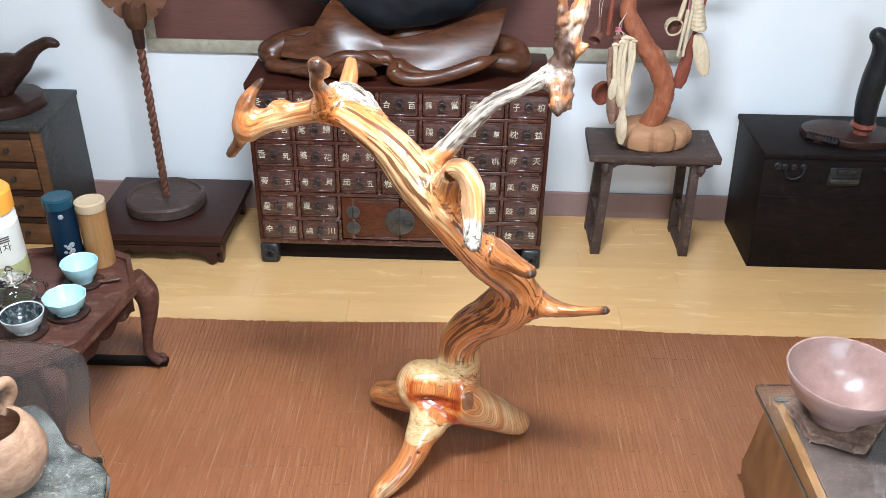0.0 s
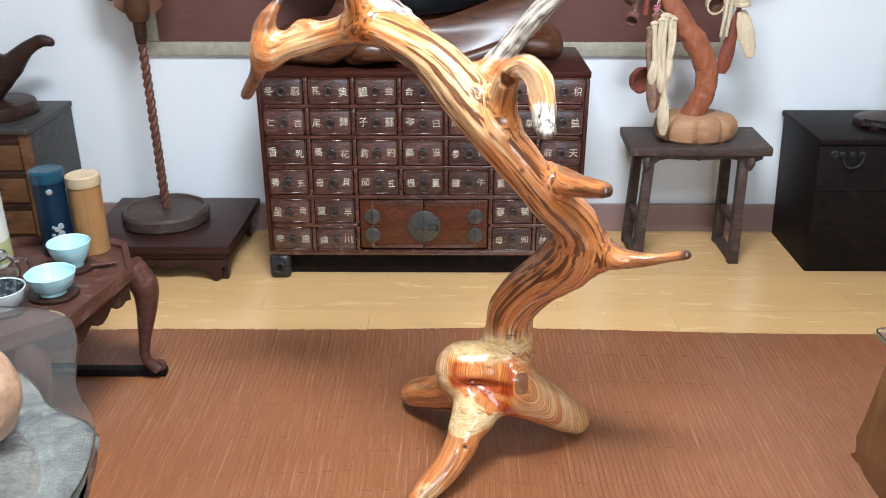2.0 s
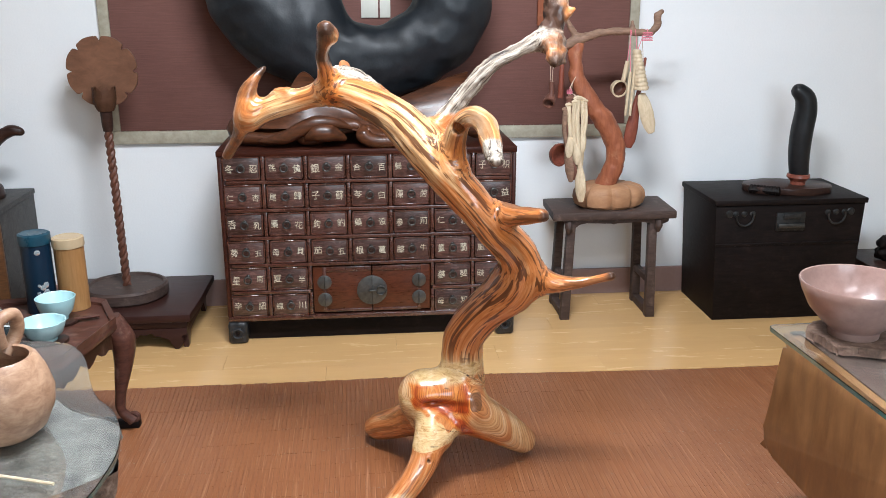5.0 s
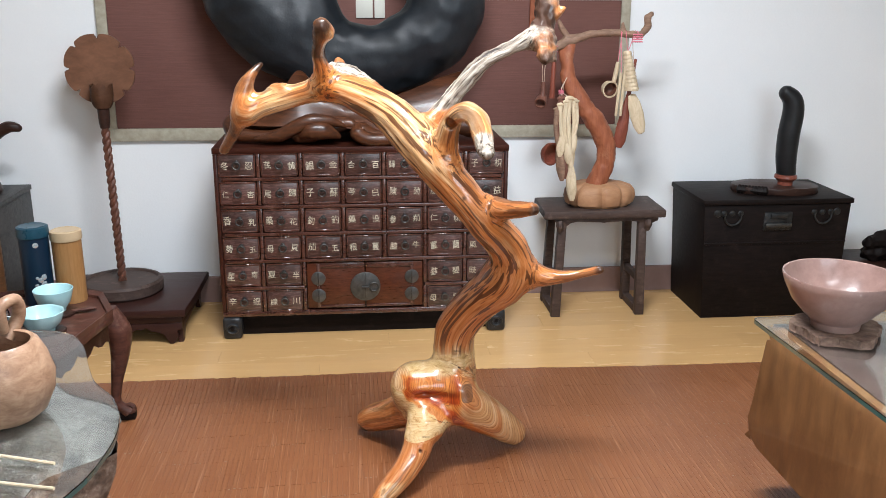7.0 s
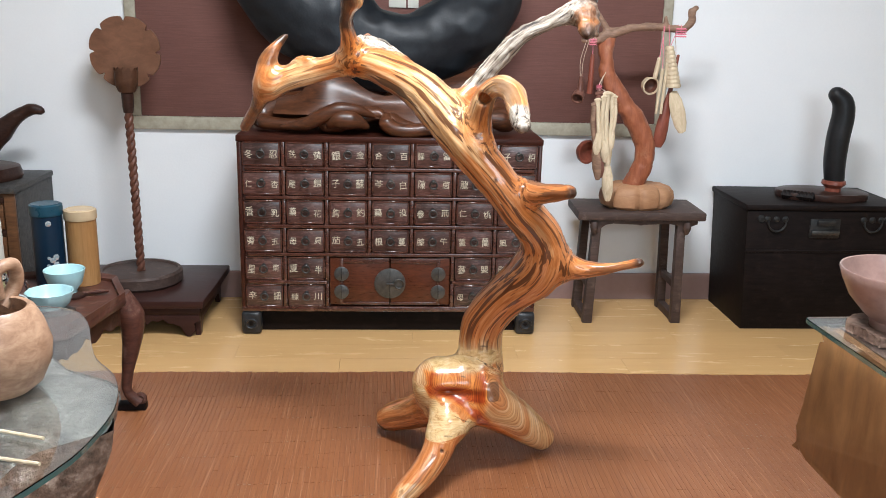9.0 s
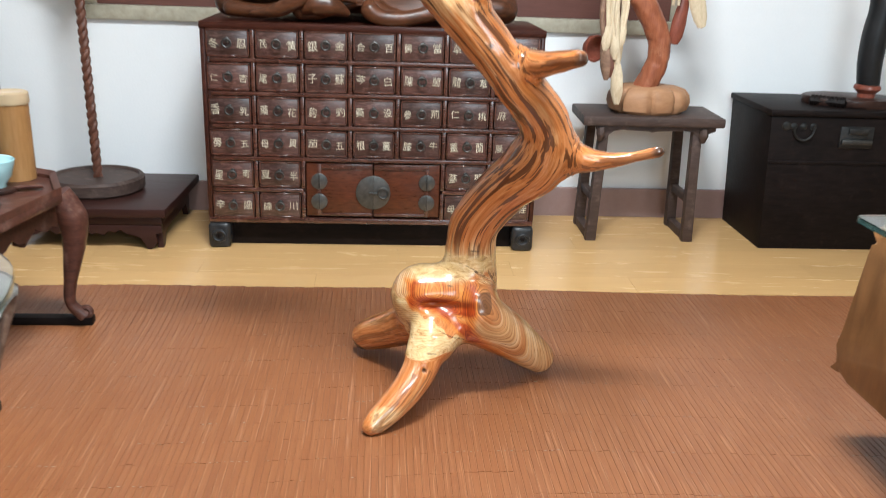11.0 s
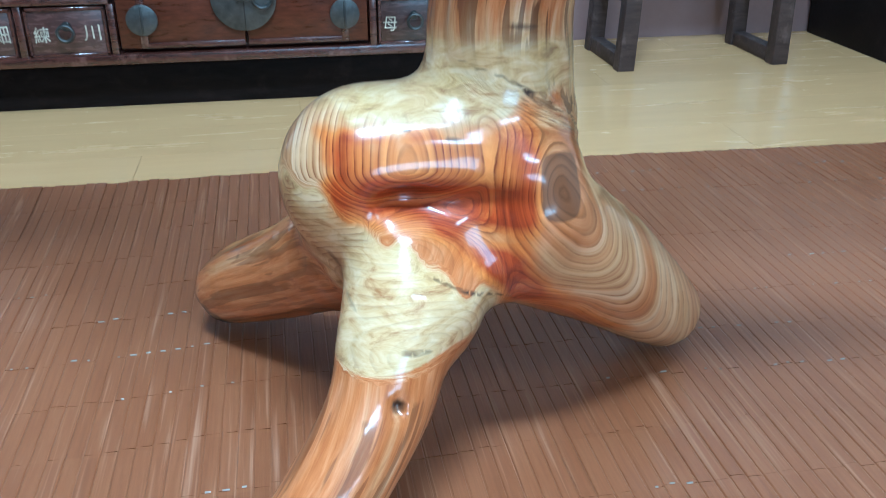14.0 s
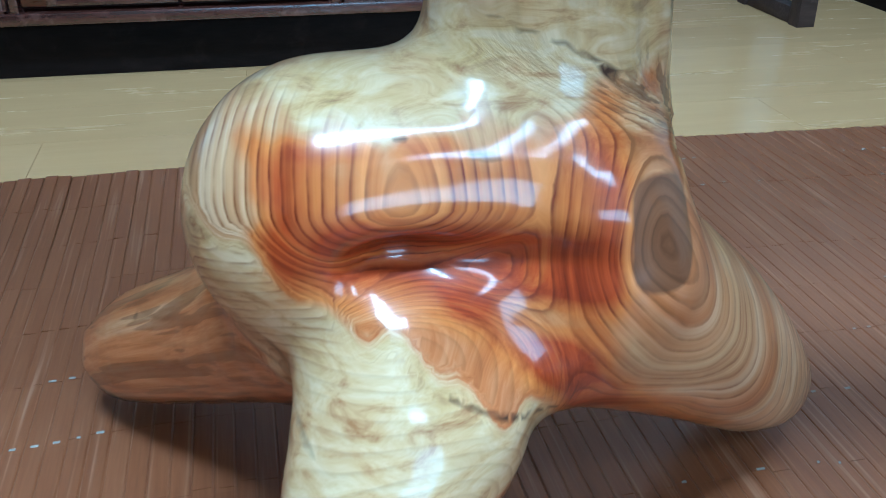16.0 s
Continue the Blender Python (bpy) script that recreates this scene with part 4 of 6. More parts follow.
    for name, values in (("ring", ring), ("pale", pale), ("red", red), ("grey", grey), ("dark", dark), ("eye", eye_spot), ("lines", lines), ("cream", cream), ("streaks", np.clip(streaks, 0, 1))):
        a = me.attributes.new(name, "FLOAT", "POINT")
        a.data.foreach_set("value", np.ascontiguousarray(values, dtype=np.float32))
    a = me.attributes.new("grain", "FLOAT_VECTOR", "POINT")
    a.data.foreach_set("vector", np.ascontiguousarray(grain, dtype=np.float32).ravel())
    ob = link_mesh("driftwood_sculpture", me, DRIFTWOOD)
    return tagged(ob, "tall varnished driftwood sculpture with branching limbs on three root legs", "sculpture")


driftwood()


# ---- the medicine cabinet ----
COL, ROW, TOPROW = 0.8 / 6, 0.0916, 0.5865
WORDS = ["冬忍 芪黄 銀金 合百 歸當 草益 子枳", "仁杏 尾歸 子蘇 芩白 陳茵 龍草 枕益", "香乳 藥花 鈎釣 藥没 参荊 仁桃 麻天",
         "蒡五 母貝 茄五 根蔓 膝牛 薑蘭 風防", "星南 夏半 - - - 蔘嬰 豉頭", "辛細 練川 - - - 母知 枝桂"]


def pull(x, z, parent, y=-0.006):
    part("ring_pull", ring_bm((x, y - 0.010, z - 0.004), 0.0115, 0.0028, "y"), IRON, parent, "blackened iron ring pull")


def medicine_cabinet():
    cab = thing("medicine_cabinet", "dark lacquered medicine cabinet with many small inscribed drawers", "cabinet")
    W, D, Z0, Z1 = 0.472, 0.335, 0.078, 0.642
    part("side_panel", box(-W, -W + 0.022, 0.002, D, Z0, Z1 - 0.02, 0.002), CABINET, cab)
    part("side_panel", box(W - 0.022, W, 0.002, D, Z0, Z1 - 0.02, 0.002), CABINET, cab)
    part("back_panel", box(-W + 0.022, W - 0.022, D - 0.012, D, Z0, Z1 - 0.02, 0.001), CABINET, cab)
    part("top", box(-W - 0.003, W + 0.003, -0.006, D + 0.004, Z1 - 0.02, Z1, 0.003), CABINET, cab)
    part("bottom_rail", box(-W, W, -0.008, D, Z0 - 0.002, Z0 + 0.014, 0.003), RAIL, cab)
    # added black strip: puts the deep shade of the gap below the cabinet into colour
    part("base_panel", box(-W + 0.03, W - 0.03, 0.030, 0.045, 0.0005, Z0 - 0.003, 0.001), BLACKWOOD, cab, "black strip added for the shade under the cabinet")
    part("inner_back", box(-W + 0.022, W - 0.022, 0.02, 0.03, Z0 + 0.014, Z1 - 0.02, 0), CABINET, cab)
    for r in range(6):
        z = TOPROW - ROW * r - ROW / 2
        spans = [(-W + 0.022, W - 0.022)] if r < 4 else ([(-W + 0.022, -0.2), (0.2, W - 0.022)] if r == 4 else [])
        for a, b in spans:
            part("rail", box(a, b, -0.007, 0.02, z - 0.0055, z + 0.0055, 0.002), RAIL, cab)
    for c in range(8):
        x = -0.4 - COL / 2 + c * COL
        if c in (0, 7):
            part("stile", box(x - 0.006, x + 0.006, -0.005, 0.02, Z0 + 0.014, Z1 - 0.02, 0.002), CABINET, cab)
            continue
        for r in range(6):
            if r >= 4 and c in (3, 4):
                continue
            z = TOPROW - ROW * r
            part("stile", box(x - 0.0055, x + 0.0055, -0.0045, 0.02, z - ROW / 2 + 0.0056, z + ROW / 2 - 0.0056, 0.0015), RAIL, cab)
    for r, row in enumerate(WORDS):
        for c, word in enumerate(row.split()):
            if word == "-":
                continue
            x, z = -0.4 + c * COL, TOPROW - ROW * r
            hw, hh = 0.0585, 0.0385
            d = part("drawer", box(x - hw, x + hw, -0.002, 0.018, z - hh, z + hh - 0.001, 0.003), DRAWER, cab)
            lip = bmesh.new()
            for bx in ((x - hw, x + hw, z + hh - 0.007, z + hh - 0.001), (x - hw, x + hw, z - hh, z - hh + 0.006),
                       (x - hw, x - hw + 0.005, z - hh, z + hh - 0.001), (x + hw - 0.005, x + hw, z - hh, z + hh - 0.001)):
                box(bx[0], bx[1], -0.0048, -0.0015, bx[2], bx[3], 0.0012, 1, bm=lip)
            part("bead", lip, RAIL, d)
            pull(x, z + 0.004, d)
            part("pull_plate", lathe([(0, 0), (0.0075, 0), (0.006, 0.004), (0, 0.005)], n=14), IRON, d).matrix_basis = pose(x, -0.0022, z + 0.008, 90, 0, 0)
            rnd = random.Random(r * 31 + c)
            for ch, off in zip(word, (-0.0385, 0.0385)):
                me = letters(ch, 0.0275 + rnd.uniform(-0.002, 0.002), pose(x + off + rnd.uniform(-0.002, 0.002), -0.0026, z - 0.004 + rnd.uniform(-0.003, 0.003), 90, rnd.uniform(-7, 7), 0) @ Matrix.Diagonal((rnd.uniform(0.85, 1.0), rnd.uniform(0.9, 1.1), 1, 1)))
                link_mesh("written_character", me, INK, d, "cream brush-written character")
    # the pair of doors under the middle drawers
    for sx in (-1, 1):
        x0, x1 = sorted((sx * 0.0015, sx * 0.192))
        door = part("door", box(x0, x1, -0.001, 0.018, 0.098, 0.2555, 0.003), DOORWOOD, cab)
        fr = bmesh.new()
        edge = sx * 0.155
        a, b = sorted((edge - sx * 0.006, edge + sx * 0.006))
        box(a, b, -0.005, 0, 0.099, 0.254, 0.0015, bm=fr)
        a, b = sorted((sx * 0.002, sx * 0.15))
        box(a, b, -0.0045, 0, 0.238, 0.254, 0.0015, bm=fr)
        box(a, b, -0.0045, 0, 0.099, 0.108, 0.0015, bm=fr)
        part("door_frame", fr, RAIL, door)
        for z in (0.203, 0.143):
            part("hinge", lathe([(0, -0.001), (0.0235, -0.001), (0.0235, 0.002), (0.021, 0.003), (0, 0.0032)], n=32), STEELGREY, door, "round iron hinge plate").matrix_basis = pose(sx * 0.155, -0.0052, z, 90, 0, 0)
            part("hinge_pin", box(sx * 0.155 - 0.002, sx * 0.155 + 0.002, -0.0105, -0.008, z - 0.021, z + 0.021, 0.001), IRON, door)
    part("lock_plate", lathe([(0, 0), (0.050, 0), (0.050, 0.002), (0.046, 0.0035), (0, 0.0036)], n=48), STEELGREY, cab, "large round iron lock plate").matrix_basis = pose(0.0, -0.0055, 0.172, 90, 0, 0)
    part("lock_seam", box(-0.0012, 0.0012, -0.0105, -0.0088, 0.124, 0.220, 0.0004), IRON, cab)
    part("lock_bar", box(-0.012, 0.014, -0.017, -0.009, 0.168, 0.174, 0.002), IRON, cab)
    part("lock_ring", ring_bm((0.029, -0.013, 0.172), 0.015, 0.0032), IRON, cab, "iron ring handle")
    for sx in (-1, 1):
        for y0 in (-0.016, D - 0.055):
            x0, x1 = sorted((sx * 0.475, sx * 0.412))
            foot = part("foot", box(x0, x1, y0, y0 + 0.055, 0.0, 0.076, 0.012, 3), FOOT, cab, "black carved scroll foot")
            if y0 < 0:
                part("scroll", ring_bm(((x0 + x1) / 2, y0 - 0.0005, 0.038), 0.017, 0.0055, squash=0.9), FOOT, foot)
                part("boss", lathe([(0, 0), (0.007, 0), (0.005, 0.004), (0, 0.005)], n=14), BLACKWOOD, foot).matrix_basis = pose((x0 + x1) / 2, y0, 0.038, 90, 0, 0)
    return cab


medicine_cabinet()


def stone_and_base():
    base = [[(-0.41, 0.14, 0.690, 0.045), (-0.36, 0.17, 0.715, 0.040), (-0.25, 0.20, 0.735, 0.030), (-0.10, 0.2, 0.735, 0.030)],
            [(-0.40, 0.08, 0.672, 0.022), (-0.30, 0.06, 0.668, 0.020), (-0.22, 0.055, 0.692, 0.017), (-0.15, 0.06, 0.712, 0.017), (-0.06, 0.08, 0.712, 0.018)],
            [(-0.20, 0.05, 0.674, 0.028), (-0.16, 0.05, 0.674, 0.026), (-0.11, 0.06, 0.685, 0.018), (-0.04, 0.07, 0.707, 0.02)],
            [(0.0, 0.05, 0.682, 0.032), (0.03, 0.05, 0.670, 0.026), (0.11, 0.05, 0.663, 0.018), (0.2, 0.06, 0.68, 0.017), (0.27, 0.08, 0.70, 0.02), (0.35, 0.1, 0.69, 0.036)],
            [(0.37, 0.12, 0.685, 0.038), (0.35, 0.16, 0.71, 0.04), (0.22, 0.2, 0.73, 0.032), (0.0, 0.2, 0.735, 0.03)],
            [(-0.35, 0.16, 0.70, 0.03), (-0.1, 0.18, 0.70, 0.04), (0.3, 0.18, 0.70, 0.035)]]
    me = blob_mesh("carved_stand", base, 0.007, 0.014, floor=0.6435)
    stand = thing("carved_stand", "polished carved walnut stand of flowing folds, on the cabinet", "carved stand")
    link_mesh("folds", me, CARVED, stand)

    def wing(low, high, thick):
        """A swept, hollowed leaf between two curves given as x, y, z."""
        low, high = smooth_path(low, 8), smooth_path(high, 8)
        bm, rows, back = bmesh.new(), [], []
        for p, q in zip(low, high):
            p, q = Vector(p), Vector(q)
            span = (q - p).length
            face = [p.lerp(q, v / 10) + Vector((0, 0.10 * span * math.sin(math.pi * v / 10) - 0.03 * span * math.sin(2 * math.pi * v / 10), 0)) for v in range(11)]
            rows.append([bm.verts.new(c) for c in face])
            back.append([bm.verts.new(c + Vector((0, thick * (1 - 0.75 * (v / 10) ** 2), 0))) for v, c in enumerate(face)])
        n = len(rows)
        for i in range(n - 1):
            for v in range(10):
                bm.faces.new((rows[i][v], rows[i + 1][v], rows[i + 1][v + 1], rows[i][v + 1]))
                bm.faces.new((back[i][v + 1], back[i + 1][v + 1], back[i + 1][v], back[i][v]))
            bm.faces.new((rows[i][10], rows[i + 1][10], back[i + 1][10], back[i][10]))
            bm.faces.new((back[i][0], back[i + 1][0], rows[i + 1][0], rows[i][0]))
        for i in (0, n - 1):
            for v in range(10):
                bm.faces.new((rows[i][v], rows[i][v + 1], back[i][v + 1], back[i][v]))
        bmesh.ops.recalc_face_normals(bm, faces=list(bm.faces))
        return bm

    part("wing", wing([(-0.10, 0.055, 0.70), (-0.02, 0.045, 0.690), (0.08, 0.04, 0.682), (0.18, 0.04, 0.69), (0.26, 0.05, 0.715), (0.295, 0.07, 0.76)],
                      [(-0.09, 0.10, 0.752), (-0.02, 0.095, 0.758), (0.07, 0.09, 0.778), (0.17, 0.085, 0.815), (0.26, 0.08, 0.852), (0.325, 0.075, 0.872)], 0.05), CARVED, stand, "upswept leaf-like wing")
    part("wing", wing([(-0.37, 0.08, 0.70), (-0.30, 0.06, 0.70), (-0.22, 0.05, 0.70), (-0.14, 0.045, 0.695), (-0.06, 0.05, 0.69), (0.0, 0.06, 0.69)],
                      [(-0.36, 0.12, 0.752), (-0.285, 0.11, 0.765), (-0.205, 0.10, 0.872), (-0.145, 0.10, 0.825), (-0.07, 0.10, 0.772), (0.0, 0.10, 0.755)], 0.05), CARVED, stand, "upswept leaf-like wing")
    for pts, radii in (([(-0.345, 0.05, 0.662), (-0.27, 0.03, 0.672), (-0.215, 0.022, 0.700), (-0.16, 0.022, 0.722), (-0.10, 0.03, 0.718), (-0.05, 0.04, 0.70)], [0.004, 0.020, 0.023, 0.023, 0.018, 0.004]),
                       ([(-0.20, 0.03, 0.668), (-0.165, 0.018, 0.690), (-0.12, 0.02, 0.690), (-0.07, 0.03, 0.668)], [0.006, 0.030, 0.030, 0.006]),
                       ([(-0.01, 0.03, 0.712), (-0.015, 0.012, 0.685), (0.02, 0.008, 0.664), (0.09, 0.012, 0.664), (0.17, 0.018, 0.684), (0.25, 0.03, 0.712), (0.30, 0.05, 0.722)], [0.005, 0.026, 0.022, 0.021, 0.022, 0.022, 0.006])):
        part("fold", tube(pts, radii, 16), CARVED, stand, "rounded glossy carved fold")
    stone = [[(-0.40, 0.2, 1.22, 0.13), (-0.34, 0.2, 1.06, 0.135), (-0.21, 0.2, 0.955, 0.135), (-0.03, 0.2, 0.895, 0.128), (0.15, 0.2, 0.93, 0.125),
              (0.265, 0.2, 1.02, 0.128), (0.28, 0.2, 1.15, 0.125), (0.22, 0.2, 1.30, 0.12), (0.0, 0.2, 1.38, 0.12), (-0.25, 0.2, 1.36, 0.12), (-0.40, 0.2, 1.22, 0.13)],
             [(-0.18, 0.2, 1.05, 0.12), (-0.2, 0.2, 1.2, 0.1)]]
    me = blob_mesh("black_stone", stone, 0.012, 0.05, [((0.04, 0.1, 1.17), (0.085, 0.3, 0.15), 0.02)], squash_y=(0.2, 0.80), rough=0.012, rough_scale=7.0)
    tagged(link_mesh("viewing_stone", me, STONE), "large pierced black viewing stone on a carved stand", "stone")


stone_and_base()


# ---- stool with the branch stand and hanging spoons ----
def stool():
    st = thing("wooden_stool", "worn grey-brown wooden stool with bracketed legs", "stool")
    part("seat", prism([(0.618, 0.076), (1.048, 0.076), (1.056, 0.30), (0.628, 0.30)], 0.366, 0.396, 0.006), STOOLWOOD, st)
    for sx, xt, xb in ((0, 0.690, 0.677), (1, 0.975, 0.985)):
        for y in (0.113, 0.283):
            part("leg", prism([(xt - 0.014, 0.366), (xt + 0.014, 0.366), (xb + 0.016, 0.0), (xb - 0.016, 0.0)], y - 0.015, y + 0.015, 0.003, axis="y"), STOOLWOOD, st)
        part("runner", box(xb - 0.013, xb + 0.013, 0.128, 0.268, 0.0, 0.028, 0.003), STOOLWOOD, st)
        part("stretcher", box((xt + 2 * xb) / 3 - 0.01, (xt + 2 * xb) / 3 + 0.01, 0.128, 0.268, 0.12, 0.145, 0.003), STOOLWOOD, st)
    for y in (0.105, 0.291):
        w = [(0.66, 0.366), (1.03, 0.366), (1.028, 0.352), (1.005, 0.345), (0.998, 0.318), (0.985, 0.322), (0.975, 0.338), (0.96, 0.35), (0.93, 0.353), (0.845, 0.351), (0.835, 0.346), (0.825, 0.351),
             (0.74, 0.353), (0.715, 0.35), (0.70, 0.338), (0.695, 0.322), (0.682, 0.318), (0.675, 0.345), (0.662, 0.352)]
        part("apron", prism(w, y - 0.010, y - 0.003, 0.0015, axis="y"), STOOLWOOD, st)
    for x in (0.676, 0.991):
        part("bracket", tube([(x, 0.094, 0.358), (x, 0.090, 0.340), (x, 0.094, 0.318)], [0.012, 0.014, 0.006], 8), STOOLWOOD, st, "carved scroll bracket")
    return st


stool()


def branch_stand():
    def lobes(a, z):
        groove = min(abs((a - g + math.pi) % (2 * math.pi) - math.pi) for g in (0.55, 1.5, 2.7, 3.75, 4.62, 5.35, 5.95))
        return (1 - 0.13 * math.exp(-(groove / 0.085) ** 2) + 0.025 * math.sin(3 * a + 1)) * (1 + 0.02 * math.sin(40 * z + 2 * a))

    drum = lathe([(0, 0.002), (0.105, 0.0), (0.121, 0.010), (0.126, 0.032), (0.122, 0.054), (0.110, 0.071), (0.085, 0.080), (0.04, 0.083), (0, 0.083)], (0, 0, 0), 110, lobes)
    bmesh.ops.scale(drum, vec=(1.0, 0.72, 1.0), verts=drum.verts)
    bmesh.ops.translate(drum, vec=(0.832, 0.172, 0.3965), verts=drum.verts)
    stand = thing("branch_stand", "twisted red-barked branch stand on a carved lobed wooden base", "stand")
    part("base", drum, LOAF, stand, "tan carved lobed base")
    trunk = [[(0.815, 0.16, 0.47, 0.036), (0.843, 0.155, 0.55, 0.034), (0.838, 0.15, 0.62, 0.034), (0.80, 0.15, 0.69, 0.034), (0.75, 0.15, 0.755, 0.032), (0.706, 0.155, 0.82, 0.027), (0.694, 0.16, 0.88, 0.022), (0.70, 0.165, 0.935, 0.020), (0.71, 0.17, 0.965, 0.014)],
             [(0.694, 0.165, 0.88, 0.014), (0.676, 0.17, 0.93, 0.012), (0.668, 0.17, 0.955, 0.008)]]
    link_mesh("trunk", blob_mesh("trunk", trunk, 0.005, 0.012, rough=0.004, rough_scale=30), TRUNK, stand, "red-barked curved trunk")
    arm = [[(0.62, 0.17, 0.945, 0.010), (0.66, 0.165, 0.945, 0.015), (0.70, 0.165, 0.962, 0.018), (0.76, 0.16, 0.982, 0.013), (0.83, 0.155, 0.990, 0.012), (0.90, 0.15, 0.985, 0.012), (0.94, 0.15, 0.985, 0.012), (0.96, 0.15, 1.01, 0.012), (0.960, 0.15, 1.04, 0.012), (0.972, 0.15, 1.052, 0.009)],
           [(0.70, 0.165, 0.965, 0.013), (0.675, 0.165, 1.0, 0.010), (0.662, 0.165, 1.025, 0.006)], [(0.88, 0.15, 0.99, 0.010), (0.875, 0.15, 1.02, 0.006)]]
    link_mesh("arm", blob_mesh("arm", arm, 0.004, 0.008, rough=0.003, rough_scale=40), ANTLER, stand, "grey-brown forked arm")


branch_stand()


def hanging_things():
    def cord(points, parent, m=CORD, r=0.0012):
        part("cord", tube(points, r, 6, 4), m, parent, "hanging cord")

    ladle = thing("hanging_ladle", "pale wooden ladle with a round cup, hung from the branch", "ladle", "hung wooden utensils")
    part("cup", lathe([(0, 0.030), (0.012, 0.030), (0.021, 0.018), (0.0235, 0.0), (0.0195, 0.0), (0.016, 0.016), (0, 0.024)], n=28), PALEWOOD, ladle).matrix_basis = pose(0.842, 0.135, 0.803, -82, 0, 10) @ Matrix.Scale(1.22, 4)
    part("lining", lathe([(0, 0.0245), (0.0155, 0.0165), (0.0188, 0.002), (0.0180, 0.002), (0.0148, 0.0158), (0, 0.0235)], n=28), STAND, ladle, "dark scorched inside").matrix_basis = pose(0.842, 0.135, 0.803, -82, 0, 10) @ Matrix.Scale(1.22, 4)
    part("handle", tube([(0.851, 0.135, 0.826), (0.857, 0.135, 0.86), (0.862, 0.135, 0.895)], [0.0075, 0.008, 0.006], 10), PALEWOOD, ladle)
    cord([(0.862, 0.135, 0.893), (0.868, 0.14, 0.94), (0.872, 0.138, 0.993)], ladle, PINKCORD)
    for i, (x, z0, z1) in enumerate(((0.868, 0.715, 0.86), (0.884, 0.715, 0.93))):
        st = thing("hanging_stick", "slim pale wooden stick hung from the branch", "stick", "hung wooden utensils")
        part("rod", tube([(x - 0.005, 0.128, z0), (x, 0.128, (z0 + z1) / 2), (x + 0.006, 0.13, z1)], [0.0045, 0.005, 0.0055], 8), PALEWOOD, st)
        cord([(x + 0.006, 0.13, z1 - 0.003), (x + 0.006, 0.135, z1 + 0.02), (x + 0.001, 0.14, 0.995)], st, PINKCORD)
    scoop = thing("hanging_scoop", "cream wooden scoop with a ribbed carved handle", "scoop", "hung wooden utensils")
    for i in range(10):
        z = 0.925 - i * 0.0130
        r = 0.0150 + 0.0012 * i
        part("rib", lathe([(0, -0.009), (r - 0.002, -0.008), (r, -0.001), (r - 0.003, 0.006), (0, 0.008)], (0.892 + 0.0024 * i, 0.13, z), 16, lambda a, zz: 1 + 0.07 * math.sin(3 * a)), PALEWOOD, scoop)
    blade = lathe([(0, -0.080), (0.012, -0.076), (0.021, -0.05), (0.025, -0.01), (0.022, 0.03), (0.013, 0.060), (0, 0.065)], n=20)
    bmesh.ops.scale(blade, vec=(1, 0.36, 1), verts=blade.verts)
    part("blade", blade, PALEWOOD, scoop).matrix_basis = pose(0.934, 0.13, 0.728, 0, -18, 0)
    cord([(0.893, 0.13, 0.93), (0.906, 0.14, 0.958), (0.919, 0.145, 0.998)], scoop, PINKCORD)
    spoon = thing("hanging_spoon", "red-brown wooden paddle spoon hung from the branch", "spoon", "hung wooden utensils")
    paddle = lathe([(0, -0.085), (0.012, -0.083), (0.021, -0.06), (0.022, -0.02), (0.016, 0.04), (0.008, 0.10), (0.005, 0.22), (0, 0.222)], n=20)
    bmesh.ops.scale(paddle, vec=(1, 0.45, 1), verts=paddle.verts)
    part("paddle", paddle, REDSPOON, spoon).matrix_basis = pose(0.897, 0.15, 0.685, 0, 8, 0)
    cord([(0.92, 0.15, 0.90), (0.915, 0.152, 0.95), (0.908, 0.15, 0.996)], spoon)
    for x, y, z, s in ((0.923, 0.13, 0.972, 0.017), (0.642, 0.14, 0.937, 0.012), (0.668, 0.12, 0.797, 0.009)):
        kn = thing("pink_knot", "pink braided decorative cord knot", "knot", "cord knots")
        bm = bmesh.new()
        for i in range(4):
            for j in range(4):
                cx, cz = x + (i - 1.5) * s * 0.45, z + (j - 1.5) * s * 0.45
                tube([(cx - s * 0.3, y - 0.002 * ((i + j) % 2), cz), (cx, y - 0.004, cz + s * 0.12), (cx + s * 0.3, y - 0.002 * ((i + j) % 2), cz)], s * 0.14, 6, 3, bm=bm)
        part("braid", bm, PINKCORD, kn)
        part("loop", tube([(x, y, z), (x + 0.003, y + 0.008, z + s), (x + 0.004, y + 0.018, z + s * 1.4)], 0.0016, 6, 4), PINKCORD, kn)
    bell = thing("hanging_pipe_cup", "small brown turned wooden cup hung on two cords", "cup", "hung wooden utensils")
    part("cup", lathe([(0, 0.034), (0.012, 0.032), (0.019, 0.012), (0.021, -0.012), (0.0165, -0.012), (0.014, 0.01), (0, 0.02)], n=24), BROWNSPOON, bell).matrix_basis = pose(0.604, 0.135, 0.765, -58, 0, -25)
    part("neck", tube([(0.609, 0.135, 0.775), (0.611, 0.14, 0.80), (0.611, 0.14, 0.83)], [0.010, 0.009, 0.008], 10), BROWNSPOON, bell)
    for dx in (-0.004, 0.005):
        cord([(0.611 + dx * 0.5, 0.14, 0.826), (0.611 + dx, 0.145, 0.88), (0.63 + dx, 0.155, 0.946)], bell, CORD, 0.001)
    stick = thing("hanging_red_stick", "red-brown wooden stick hung from the branch", "stick", "hung wooden utensils")
    part("rod", tube([(0.642, 0.14, 0.775), (0.643, 0.14, 0.85), (0.645, 0.142, 0.90)], [0.010, 0.0085, 0.006], 10), REDSPOON, stick)
